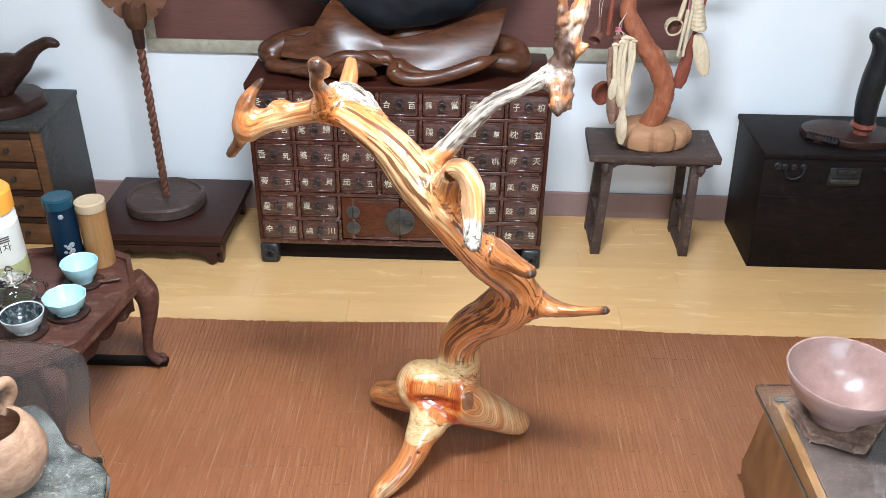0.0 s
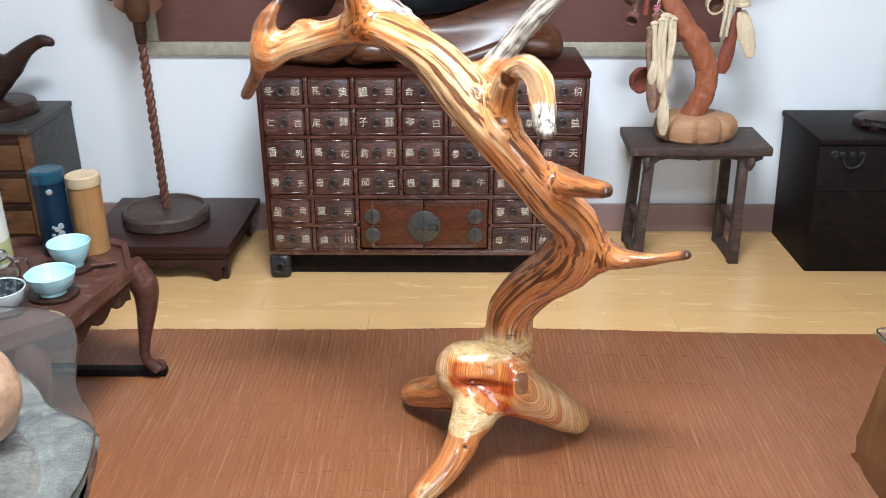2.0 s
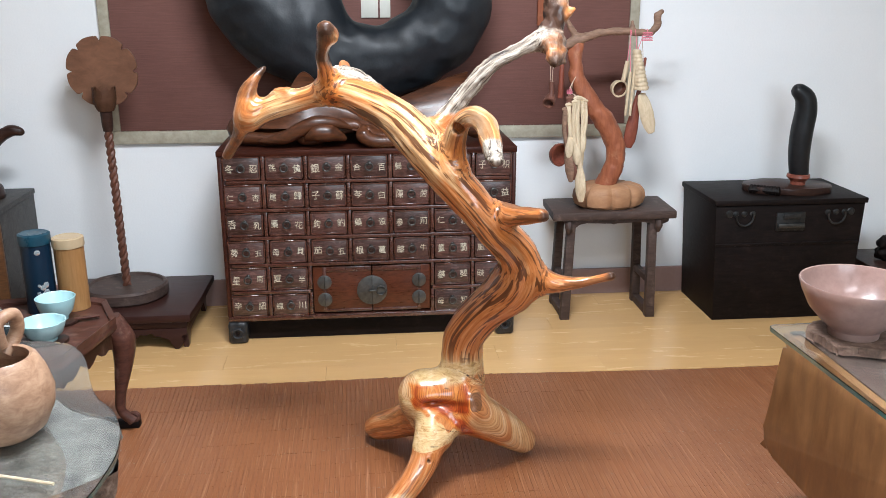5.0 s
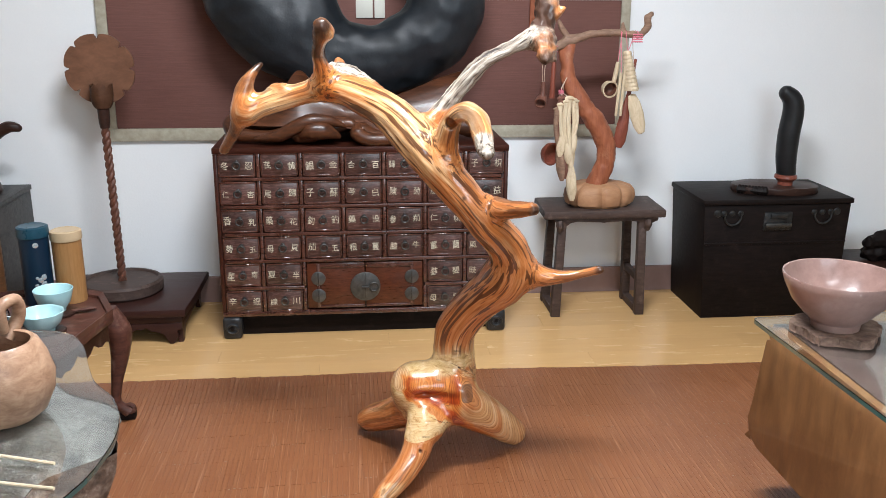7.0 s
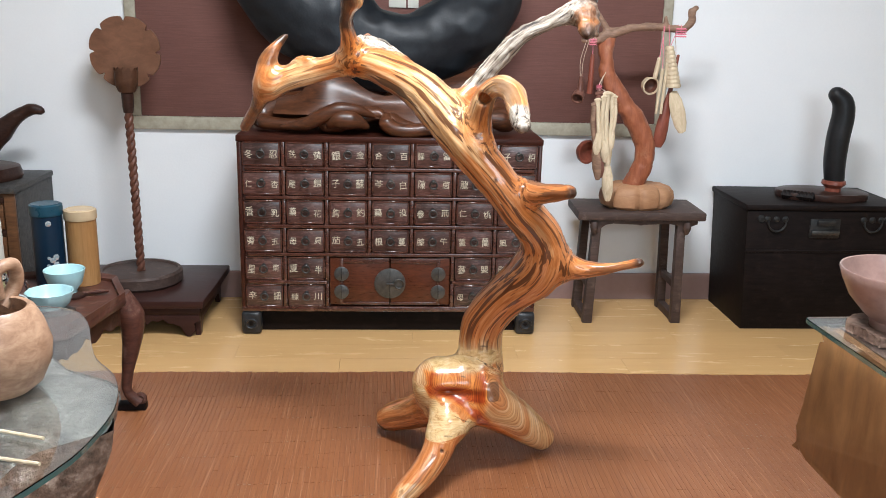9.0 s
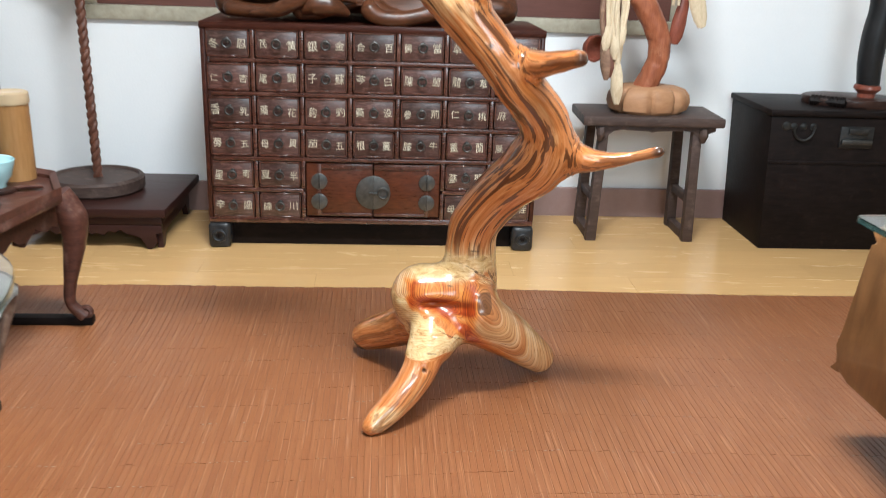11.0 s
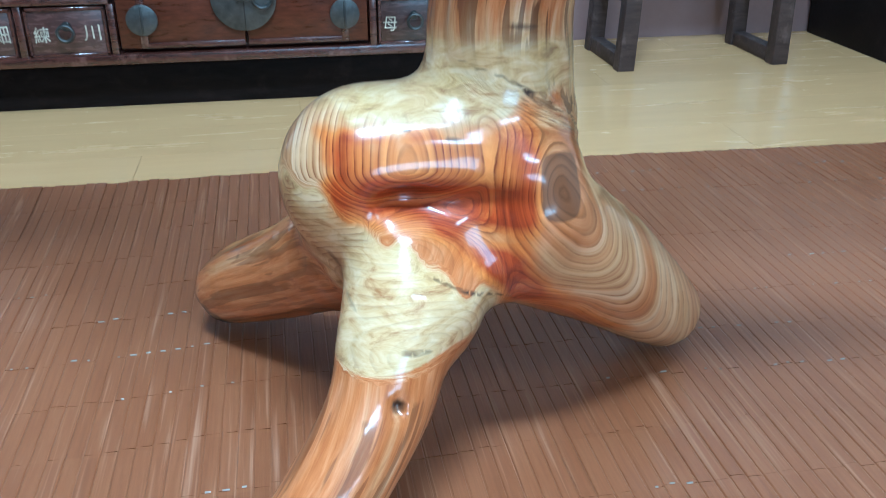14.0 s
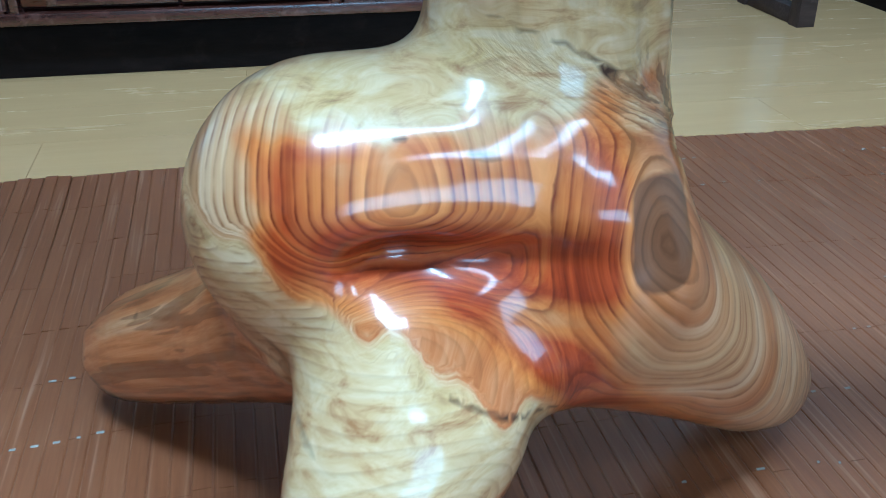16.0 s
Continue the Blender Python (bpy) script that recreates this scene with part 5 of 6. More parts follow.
    cord([(0.645, 0.142, 0.898), (0.646, 0.15, 0.92), (0.648, 0.158, 0.948)], stick, PINKCORD)
    gourd = thing("hanging_gourd_bowl", "dark red wooden bowl hung behind the spoons", "bowl", "hung wooden utensils")
    bowl = lathe([(0, 0.034), (0.022, 0.030), (0.037, 0.012), (0.040, -0.004), (0.0345, -0.004), (0.03, 0.012), (0, 0.026)], n=30)
    part("bowl", bowl, REDSPOON, gourd).matrix_basis = pose(0.646, 0.135, 0.585, -88, 0, 32)
    cord([(0.66, 0.145, 0.625), (0.668, 0.14, 0.72), (0.685, 0.14, 0.845)], gourd)
    shapes = (((0.668, 0.10, 0.775), (0.655, 0.10, 0.70), (0.672, 0.10, 0.60), (0.684, 0.10, 0.505), 0.017, BROWNSPOON),
              ((0.690, 0.095, 0.775), (0.690, 0.092, 0.70), (0.705, 0.09, 0.55), (0.714, 0.09, 0.43), 0.016, PALEWOOD),
              ((0.705, 0.10, 0.77), (0.712, 0.10, 0.70), (0.708, 0.10, 0.62), (0.700, 0.10, 0.53), 0.013, PALEWOOD),
              ((0.652, 0.095, 0.74), (0.648, 0.09, 0.68), (0.660, 0.09, 0.62), (0.676, 0.088, 0.50), 0.014, ANTLER),
              ((0.680, 0.088, 0.765), (0.676, 0.085, 0.70), (0.684, 0.083, 0.63), (0.694, 0.082, 0.56), 0.012, PALEWOOD),
              ((0.660, 0.092, 0.755), (0.664, 0.088, 0.70), (0.668, 0.084, 0.655), (0.664, 0.082, 0.585), 0.012, PALEWOOD),
              ((0.716, 0.098, 0.765), (0.722, 0.096, 0.71), (0.716, 0.094, 0.66), (0.708, 0.092, 0.59), 0.010, PALEWOOD))
    for i, (a, b, c, d, w, m) in enumerate(shapes):
        sp = thing("hanging_carved_spoon", "long pale carved wooden spoon hung in a cluster", "spoon", "hung wooden utensils")
        part("handle", tube([a, b, c], [w * 0.75, w * 0.55, w * 0.6], 10), m, sp)
        part("bowl", tube([c, tuple((p + q) / 2 for p, q in zip(c, d)), d], [w * 0.6, w * 1.15, w * 1.2, w * 0.5], 12, flat=0.5), m, sp)
        part("finial", tube([(a[0] - w * 0.9, a[1], a[2] + 0.002), (a[0], a[1] - 0.002, a[2] + 0.006), (a[0] + w * 0.9, a[1], a[2] + 0.004)], [w * 0.35, w * 0.5, w * 0.35], 8), m, sp)
        cord([a, (a[0] * 0.6 + 0.668 * 0.4, 0.115, a[2] + 0.014), (0.670, 0.128, 0.803), (0.690, 0.134, 0.845)], sp)


hanging_things()


# ---- black chest, slab and handle ----
def black_chest():
    ch = thing("black_chest", "black lacquered wooden chest with iron lock fittings", "chest")
    x0, x1, y0, y1 = 1.172, 1.705, 0.045, 0.36
    part("body", prism([(x0 + 0.022, 0.0), (x1 - 0.012, 0.0), (x1, 0.413), (x0, 0.413)], y0, y1, 0.004, axis="y"), BLACKWOOD, ch)
    part("lid", box(x0 - 0.006, x1 + 0.006, y0 - 0.008, y1 + 0.004, 0.415, 0.434, 0.004), BLACKWOOD, ch)
    part("front_rail", box(x0 + 0.01, x1 - 0.006, y0 - 0.004, y0 + 0.002, 0.272, 0.280, 0.001), BLACKWOOD, ch)
    part("lock_plate", box(1.388, 1.492, y0 - 0.007, y0 + 0.001, 0.322, 0.388, 0.004), DARKIRON, ch)
    part("lock_hasp", box(1.41, 1.47, y0 - 0.014, y0 - 0.0075, 0.366, 0.384, 0.003), DARKIRON, ch)
    part("lock_bar", box(1.392, 1.488, y0 - 0.016, y0 - 0.0075, 0.335, 0.350, 0.003), IRON, ch)
    for x in (1.274, 1.602):
        part("handle", ring_bm((x, y0 - 0.008, 0.375), 0.030, 0.0035, start=math.pi * 0.95, sweep=math.pi * 1.2), DARKIRON, ch, "curved iron bail handle")
        for dx in (-0.03, 0.0, 0.03):
            part("rosette", lathe([(0, 0), (0.011, 0), (0.009, 0.003), (0.003, 0.005), (0, 0.005)], n=18), DARKIRON, ch).matrix_basis = pose(x + dx, y0 + 0.0, 0.384, 90, 0, 0)
    for x in (1.222, 1.655):
        part("stud", lathe([(0, 0), (0.014, 0), (0.011, 0.004), (0, 0.006)], n=20), DARKIRON, ch).matrix_basis = pose(x, y0 + 0.0, 0.385, 90, 0, 0)


black_chest()
slab_outline = rounded([(1.335, 0.15), (1.36, 0.115), (1.40, 0.112), (1.45, 0.085), (1.53, 0.082), (1.60, 0.10), (1.63, 0.15), (1.62, 0.21), (1.55, 0.24), (1.46, 0.27), (1.38, 0.26), (1.33, 0.21)], 3)
slab = thing("wood_slab", "natural-edged dark wooden slab lying on the black chest", "slab")
part("board", prism(slab_outline, 0.4345, 0.459, 0.005), DARKWOOD, slab)
bark = bmesh.new()
for i in range(9):
    a = i / 8
    tube([(1.338 + 0.075 * a, 0.148 - 0.045 * a, 0.437), (1.334 + 0.075 * a, 0.142 - 0.045 * a, 0.448), (1.338 + 0.075 * a, 0.148 - 0.045 * a, 0.463)], [0.008, 0.011, 0.006], 6, 3, bm=bark)
part("bark_edge", bark, BLACKWOOD, slab, "rough black bark edge")
club = blob_mesh("club", [[(1.512, 0.16, 0.495, 0.033), (1.504, 0.16, 0.565, 0.0365), (1.505, 0.16, 0.645, 0.038), (1.512, 0.16, 0.715, 0.037), (1.505, 0.16, 0.76, 0.034), (1.480, 0.16, 0.785, 0.027)]], 0.006, 0.02)
carving = thing("abstract_carving", "smooth black carved wooden form rising from a red collar", "carving")
link_mesh("form", club, RUBBER, carving)
part("collar", lathe([(0, 0), (0.026, 0), (0.026, 0.012), (0.040, 0.026), (0.038, 0.036), (0.030, 0.040), (0, 0.040)], (1.511, 0.16, 0.4595), 32), REDSPOON, carving, "red-brown turned collar")

low = thing("dark_pedestal", "low dark wooden pedestal beside the chest", "pedestal")
part("top", box(1.80, 2.1, 0.06, 0.33, 0.13, 0.16, 0.005), DARKWOOD, low)
for x in (1.82, 2.08):
    for y in (0.08, 0.31):
        part("leg", box(x - 0.015, x + 0.015, y - 0.015, y + 0.015, 0.0, 0.13, 0.004), DARKWOOD, low)
rock = blob_mesh("rock", [[(1.88, 0.18, 0.19, 0.03), (1.97, 0.18, 0.19, 0.035)], [(1.87, 0.16, 0.235, 0.022), (1.93, 0.17, 0.245, 0.028), (1.99, 0.18, 0.24, 0.03)]], 0.006, 0.012, rough=0.012, rough_scale=28, floor=0.1605)
tagged(link_mesh("dark_rock", rock, BLACKWOOD), "rough black carved rock on a dark pedestal", "rock")


# ---- candle stand on its low plinth table ----
def plinth():
    p = thing("low_display_table", "low dark brown wooden display table with a scalloped apron", "low table")
    part("top", prism([(-1.045, -0.055), (-0.585, -0.055), (-0.578, 0.10), (-0.572, 0.36), (-1.045, 0.36)], 0.098, 0.125, 0.006), PLINTHWOOD, p)
    part("frame", box(-1.03, -0.60, -0.035, 0.345, 0.072, 0.0975, 0.004), PLINTHWOOD, p)
    edge = [(-1.03, 0.072)] + [(-0.602, 0.072), (-0.602, 0.05), (-0.622, 0.047), (-0.615, 0.02), (-0.632, 0.0), (-0.645, 0.0), (-0.660, 0.035), (-0.685, 0.045)]
    edge += [(-0.70 - 0.0165 * i, 0.045 + (0.010 if i % 2 else -0.002) + 0.006 * math.sin(i)) for i in range(14)]
    edge += [(-0.945, 0.045), (-0.975, 0.035), (-0.99, 0.0), (-1.003, 0.0), (-1.02, 0.02), (-1.014, 0.047), (-1.03, 0.05)]
    part("apron", prism(edge, -0.036, -0.018, 0.002, axis="y"), PLINTHWOOD, p)
    side = [(-0.02, 0.072), (0.34, 0.072), (0.34, 0.0), (0.315, 0.0), (0.29, 0.045), (0.03, 0.045), (0.005, 0.0), (-0.02, 0.0)]
    part("side_apron", prism(side, -0.620, -0.603, 0.002, axis="x"), PLINTHWOOD, p)
    part("side_apron", prism(side, -1.028, -1.011, 0.002, axis="x"), PLINTHWOOD, p)


plinth()


def candle_stand():
    st = thing("candle_stand", "twisted wooden candle stand with a lotus cup and scalloped disc", "candle stand")
    cx, cy = -0.829, 0.150
    part("base", lathe([(0, 0), (0.125, 0), (0.133, 0.008), (0.133, 0.038), (0.126, 0.046), (0.118, 0.046), (0.114, 0.039), (0.02, 0.037), (0, 0.037)], (cx, cy, 0.1255), 56,
                       lambda a, z: 1 + 0.02 * math.sin(2 * a + 1) + 0.012 * math.sin(5 * a)), STOOLWOOD, st, "shallow dished round base")
    lean = Vector((-0.013, 0.022, 0))
    bm = bmesh.new()
    z0, z1 = 0.160, 0.69
    for s in range(2):
        pts = []
        for i in range(70):
            t = i / 69
            a = 20 * t * math.pi + s * math.pi
            pts.append((cx + 0.002 + lean.x * t + 0.0055 * math.cos(a), cy + 0.005 + lean.y * t + 0.0055 * math.sin(a), z0 + (z1 - z0) * t))
        tube(pts, 0.0095, 8, 1, bm=bm)
    part("stem", bm, STAND, st, "twisted rope-like stem")
    top = (cx + 0.002 + lean.x, cy + 0.005 + lean.y)
    part("socket", lathe([(0, 0), (0.015, 0), (0.018, 0.02), (0.019, 0.062), (0.014, 0.068), (0, 0.068)], (*top, 0.683), 20), DARKWOOD, st, "dark turned socket")
    for ring, (n, r, z, h, tilt) in enumerate(((8, 0.026, 0.750, 0.045, 0.6), (8, 0.032, 0.778, 0.048, 0.35))):
        for i in range(n):
            a = 2 * math.pi * (i + 0.5 * ring) / n
            bm = bmesh.new()
            rows = []
            for u in range(5):
                t = u / 4
                wid = 0.017 * math.sin(math.pi * (0.25 + 0.6 * t)) if u < 4 else 0.004
                rr = r + tilt * 0.03 * t - 0.006 * t * t
                rows.append([bm.verts.new((top[0] + rr * math.cos(a) - k * wid * math.sin(a) - abs(k) * 0.003 * math.cos(a),
                                           top[1] + rr * math.sin(a) + k * wid * math.cos(a) - abs(k) * 0.003 * math.sin(a), z + h * t)) for k in (-1, -0.5, 0, 0.5, 1)])
            for lo, hi in zip(rows, rows[1:]):
                for k in range(4):
                    bm.faces.new((lo[k], lo[k + 1], hi[k + 1], hi[k]))
            bmesh.ops.solidify(bm, geom=list(bm.faces), thickness=0.004)
            part("petal", bm, DISC, st)
    part("cup", lathe([(0, 0), (0.024, 0), (0.029, 0.03), (0.025, 0.05), (0.02, 0.03), (0, 0.02)], (*top, 0.748), 20), STAND, st)
    out = []
    for i in range(160):
        a = 2 * math.pi * i / 160
        k = (a - math.pi / 2) / (2 * math.pi / 8)
        near = abs((k + 0.5) % 1 - 0.5)
        r = 0.112 - (0.028 if near < 0.035 else (0.006 if near < 0.09 else 0.0)) + 0.0015 * math.cos(8 * (a - math.pi / 2 + math.pi / 8))
        out.append((top[0] - 0.008 + r * math.cos(a), 0.872 + r * math.sin(a)))
    part("disc", prism(out, top[1] + 0.030, top[1] + 0.040, 0.002, axis="y"), DISC, st, "scalloped flower-shaped wooden disc")


candle_stand()


def left_chest():
    ch = thing("drawer_chest", "old brown wooden drawer chest with dark woven-look sides", "chest")
    x0, x1, y0, y1 = -1.75, -1.172, 0.055, 0.375
    part("top", box(x0 - 0.004, x1 + 0.006, y0 - 0.01, y1, 0.440, 0.458, 0.003), LATTICE, ch)
    part("body", box(x0, x1 - 0.012, y0 + 0.012, y1, 0.0, 0.439, 0.002), CHESTBROWN, ch)
    part("side_panel", prism([(y0 + 0.01, 0.002), (y1, 0.002), (y1, 0.438), (y0 + 0.01, 0.438)], x1 - 0.0115, x1, 0.001, axis="x"), LATTICE, ch, "dark woven-look side")
    part("front_post", box(x1 - 0.035, x1 - 0.001, y0, y0 + 0.0115, 0.0, 0.439, 0.003), CHESTBROWN, ch)
    for r in range(4):
        z = 0.425 - r * 0.105
        part("rail", box(x0, x1 - 0.036, y0 + 0.002, y0 + 0.0118, z - 0.018, z, 0.002), DARKWOOD, ch)
        for c in range(3):
            a = x1 - 0.04 - c * 0.175
            d = part("drawer", box(a - 0.168, a, y0 + 0.003, y0 + 0.0118, z - 0.1, z - 0.022, 0.003), CHESTBROWN, ch)
            part("knob", lathe([(0, 0), (0.008, 0), (0.010, 0.008), (0, 0.012)], n=14), IRON, d).matrix_basis = pose(a - 0.084, y0 + 0.003, z - 0.06, 90, 0, 0)


left_chest()
seal = blob_mesh("dark_carving", [[(-1.33, 0.2, 0.53, 0.035), (-1.30, 0.2, 0.575, 0.042), (-1.25, 0.2, 0.615, 0.034), (-1.20, 0.2, 0.660, 0.024), (-1.155, 0.2, 0.685, 0.020), (-1.125, 0.2, 0.683, 0.015)],
                                   [(-1.42, 0.2, 0.53, 0.05), (-1.36, 0.2, 0.60, 0.04), (-1.30, 0.2, 0.62, 0.03)]], 0.006, 0.02, rough=0.004, rough_scale=14)
tagged(link_mesh("dark_carving", seal, DARKWOOD), "polished dark wooden animal-like carving with raised neck", "carving")
cb = thing("carving_base", "round rough dark wooden base under the carving", "base")
part("disc", lathe([(0, 0), (0.125, 0), (0.13, 0.012), (0.122, 0.04), (0.1, 0.046), (0, 0.046)], (-1.34, 0.2, 0.4585), 40, lambda a, z: 1 + 0.04 * math.sin(3 * a) + 0.02 * math.sin(7 * a)), DARKWOOD, cb)


# ---- tea table and tea things ----
TZ = 0.345


def tea_table():
    tb = thing("tea_table", "old red-brown octagonal wooden tea table on cabriole legs", "tea table")
    out = [(-0.632, -0.686), (-0.680, -0.935), (-0.790, -1.035), (-0.960, -1.04), (-1.085, -0.93), (-1.105, -0.70), (-1.02, -0.545), (-0.80, -0.498), (-0.69, -0.552)]
    cx, cy = -0.866, -0.75
    part("tray", prism(out, TZ - 0.020, TZ - 0.001, 0.003), TABLEWOOD, tb)
    rim = bmesh.new()
    n = len(out)
    inner = [(cx + (x - cx) * 0.945, cy + (y - cy) * 0.945) for x, y in out]
    for i in range(n):
        j = (i + 1) % n
        lo = [rim.verts.new((*p, TZ - 0.0015)) for p in (out[i], out[j], inner[j], inner[i])]
        hi = [rim.verts.new((*p, TZ + h)) for p, h in ((out[i], 0.014), (out[j], 0.014), (inner[j], 0.007), (inner[i], 0.007))]
        rim.faces.new(hi)
        rim.faces.new(lo[::-1])
        for k in range(4):
            rim.faces.new((lo[k], lo[(k + 1) % 4], hi[(k + 1) % 4], hi[k]))
    part("rim", rim, TABLEWOOD, tb, "raised worn rim", smooth=False)
    for i in range(n):
        j = (i + 1) % n
        a, b = Vector((*out[i], 0)), Vector((*out[j], 0))
        a, b = a.lerp(Vector((cx, cy, 0)), 0.06), b.lerp(Vector((cx, cy, 0)), 0.06)
        bm = bmesh.new()
        top, low = [], []
        for k in range(13):
            t = k / 12
            p = a.lerp(b, t)
            drop = 0.030 + 0.018 * abs(math.sin(3 * math.pi * t)) + (0.02 if k in (0, 12) else 0)
            top.append(bm.verts.new((p.x, p.y, TZ - 0.021)))
            low.append(bm.verts.new((p.x, p.y, TZ - 0.021 - drop)))
        for k in range(12):
            bm.faces.new((top[k], top[k + 1], low[k + 1], low[k]))
        bmesh.ops.solidify(bm, geom=list(bm.faces), thickness=0.012)
        part("apron", bm, TABLEWOOD, tb)
    for sx, sy in ((1, 1), (1, -1), (-1, 1), (-1, -1)):
        x, y = cx + sx * (0.192 if sy > 0 else 0.09), (-0.600 if sy > 0 else -0.960)
        leg = [(x, y, 0.32), (x + 0.024 * sx, y + 0.008 * sy, 0.265), (x + 0.023 * sx, y + 0.008 * sy, 0.205), (x + 0.008 * sx, y + 0.004 * sy, 0.12), (x + 0.004 * sx, y + 0.002 * sy, 0.065), (x + 0.030 * sx, y + 0.008 * sy, 0.032)]
        lg = part("leg", tube(leg, [0.030, 0.034, 0.025, 0.0145, 0.012, 0.016], 12), TABLEWOOD, tb, "curved cabriole leg")
        part("toe", ring_bm((x + 0.034 * sx, y + 0.008 * sy, 0.042), 0.010, 0.007, "y", 16), TABLEWOOD, lg)
    for sy in (1, -1):
        y = -0.575 if sy > 0 else -0.985
        part("runner", box(cx - (0.235 if sy > 0 else 0.187), cx + (0.235 if sy > 0 else 0.187), y - 0.014, y + 0.014, 0.0, 0.024, 0.003), BLACKWOOD, tb, "dark floor runner")
    return tb


tea_table()


def cup(x, y, r, h, outer, inner, label, flute=0):
    c = thing("tea_cup", label, "cup", "tea cups")
    wob = (lambda a, z: 1 + 0.02 * math.cos(flute * a)) if flute else None
    part("body", lathe([(0, 0.003), (r * 0.45, 0.003), (r * 0.48, 0), (r * 0.55, 0), (r * 0.55, 0.006), (r * 0.82, h * 0.4), (r * 0.95, h * 0.8), (r, h), (r * 0.97, h + 0.001), (r * 0.93, h - 0.001)], (x, y, TZ + 0.0085), 40, wob), outer, c)
    part("inside", lathe([(0, h * 0.16), (r * 0.4, h * 0.18), (r * 0.72, h * 0.42), (r * 0.89, h * 0.82), (r * 0.93, h - 0.001)], (x, y, TZ + 0.0085), 40, wob), inner, c)
    co = thing("wood_coaster", "thin dark wooden coaster under a cup", "coaster", "coasters")
    part("slice", prism(rounded([(x - 0.046, y - 0.02), (x - 0.01, y - 0.045), (x + 0.04, y - 0.03), (x + 0.048, y + 0.02), (x + 0.01, y + 0.042), (x - 0.04, y + 0.03)], 4), TZ, TZ + 0.008, 0.002), DARKWOOD, co)


cup(-0.774, -0.671, 0.047, 0.056, CELADON, CELADON, "pale blue celadon tea cup")
cup(-0.760, -0.808, 0.051, 0.046, CELADON, CELADON, "fluted pale blue celadon tea cup", 9)
cup(-0.830, -0.886, 0.050, 0.048, GREYGLAZE, DARKGLAZE, "grey tea cup with dark crystal-glazed inside")


def tin(x, y, r, h, body, cap, label, art):
    t = thing("tea_tin", label, "tin", "tea tins")
    part("body", lathe([(0, 0), (r, 0), (r, h * 0.86), (0, h * 0.86)], (x, y, TZ), 40), body, t)
    part("lid", lathe([(0, 0), (r + 0.002, 0), (r + 0.003, 0.004), (r + 0.002, h * 0.12), (r - 0.004, h * 0.135), (r - 0.008, h * 0.13), (0, h * 0.13)], (x, y, TZ + h * 0.862), 40), cap, t)
    if art:
        rnd = random.Random(4)
        for i in range(16):
            a, z, s = math.radians(-70 + rnd.uniform(-16, 26)), TZ + 0.03 + 0.06 * rnd.random() ** 1.4, rnd.uniform(0.004, 0.008)
            p = lathe([(0, 0), (s, 0), (s * 0.8, 0.0008), (0, 0.001)], n=7)
            part("painted_blossom", p, PAINTING, t).matrix_basis = pose(x + (r - 0.0002) * math.cos(a), y + (r - 0.0002) * math.sin(a), z, 90, 0, math.degrees(a) + 90)
        p = lathe([(0, 0), (0.007, 0), (0.006, 0.0008), (0, 0.001)], n=12)
        part("round_mark", p, PAINTING, t).matrix_basis = pose(x + (r - 0.0002) * math.cos(-1.15), y + (r - 0.0002) * math.sin(-1.15), TZ + h * 0.78, 90, 0, math.degrees(-1.15) + 90)


tin(-0.838, -0.580, 0.036, 0.205, NAVY, TEALCAP, "navy tea tin with painted blossom and teal lid", True)
tin(-0.762, -0.568, 0.036, 0.190, BAMBOO, CREAMCAP, "tan bamboo tea tin with a cream lid", False)


def tea_jar():
    x, y, r = -0.985, -0.650, 0.062
    j = thing("tea_jar", "white plastic tea jar with an orange screw cap", "jar")
    part("body", lathe([(0, 0), (r - 0.004, 0), (r, 0.005), (r, 0.185), (r - 0.008, 0.20), (0, 0.20)], (x, y, TZ), 48), WHITEPL, j)
    part("label", lathe([(r + 0.0008, 0.062), (r + 0.0008, 0.165), (r + 0.0002, 0.165), (r + 0.0002, 0.062)], (x, y, TZ), 48), LABEL, j, "cream printed label")
    part("label_band", lathe([(r + 0.001, 0.012), (r + 0.001, 0.060), (r + 0.0002, 0.060), (r + 0.0002, 0.012)], (x, y, TZ), 48), GREENLAB, j, "olive patterned band")
    cap = part("cap", lathe([(0, 0), (r + 0.001, 0), (r + 0.001, 0.050), (r - 0.006, 0.058), (0, 0.058)], (x, y, TZ + 0.201), 60, lambda a, z: 1 + 0.006 * math.cos(60 * a)), ORANGEPL, j, "orange screw cap")
    a = math.radians(-58)
    for k, ch in enumerate("보이차"):
        b = a + (k - 1) * 0.36 - 0.05
        link_mesh("written_character", letters(ch, 0.024, pose(x + (r + 0.0012) * math.cos(b), y + (r + 0.0012) * math.sin(b), TZ + 0.112, 90, 0, math.degrees(b) + 90)), DARKINK, j, "dark printed character")
    for i in range(3):
        b = a + 0.25
        part("printed_line", box(-0.014, 0.014, -0.0004, 0.0004, -0.0015, 0.0015, 0), DARKINK, j, smooth=False).matrix_basis = pose(x + (r + 0.0014) * math.cos(b), y + (r + 0.0014) * math.sin(b), TZ + 0.142 - i * 0.006, 0, 0, math.degrees(b) + 90)


tea_jar()


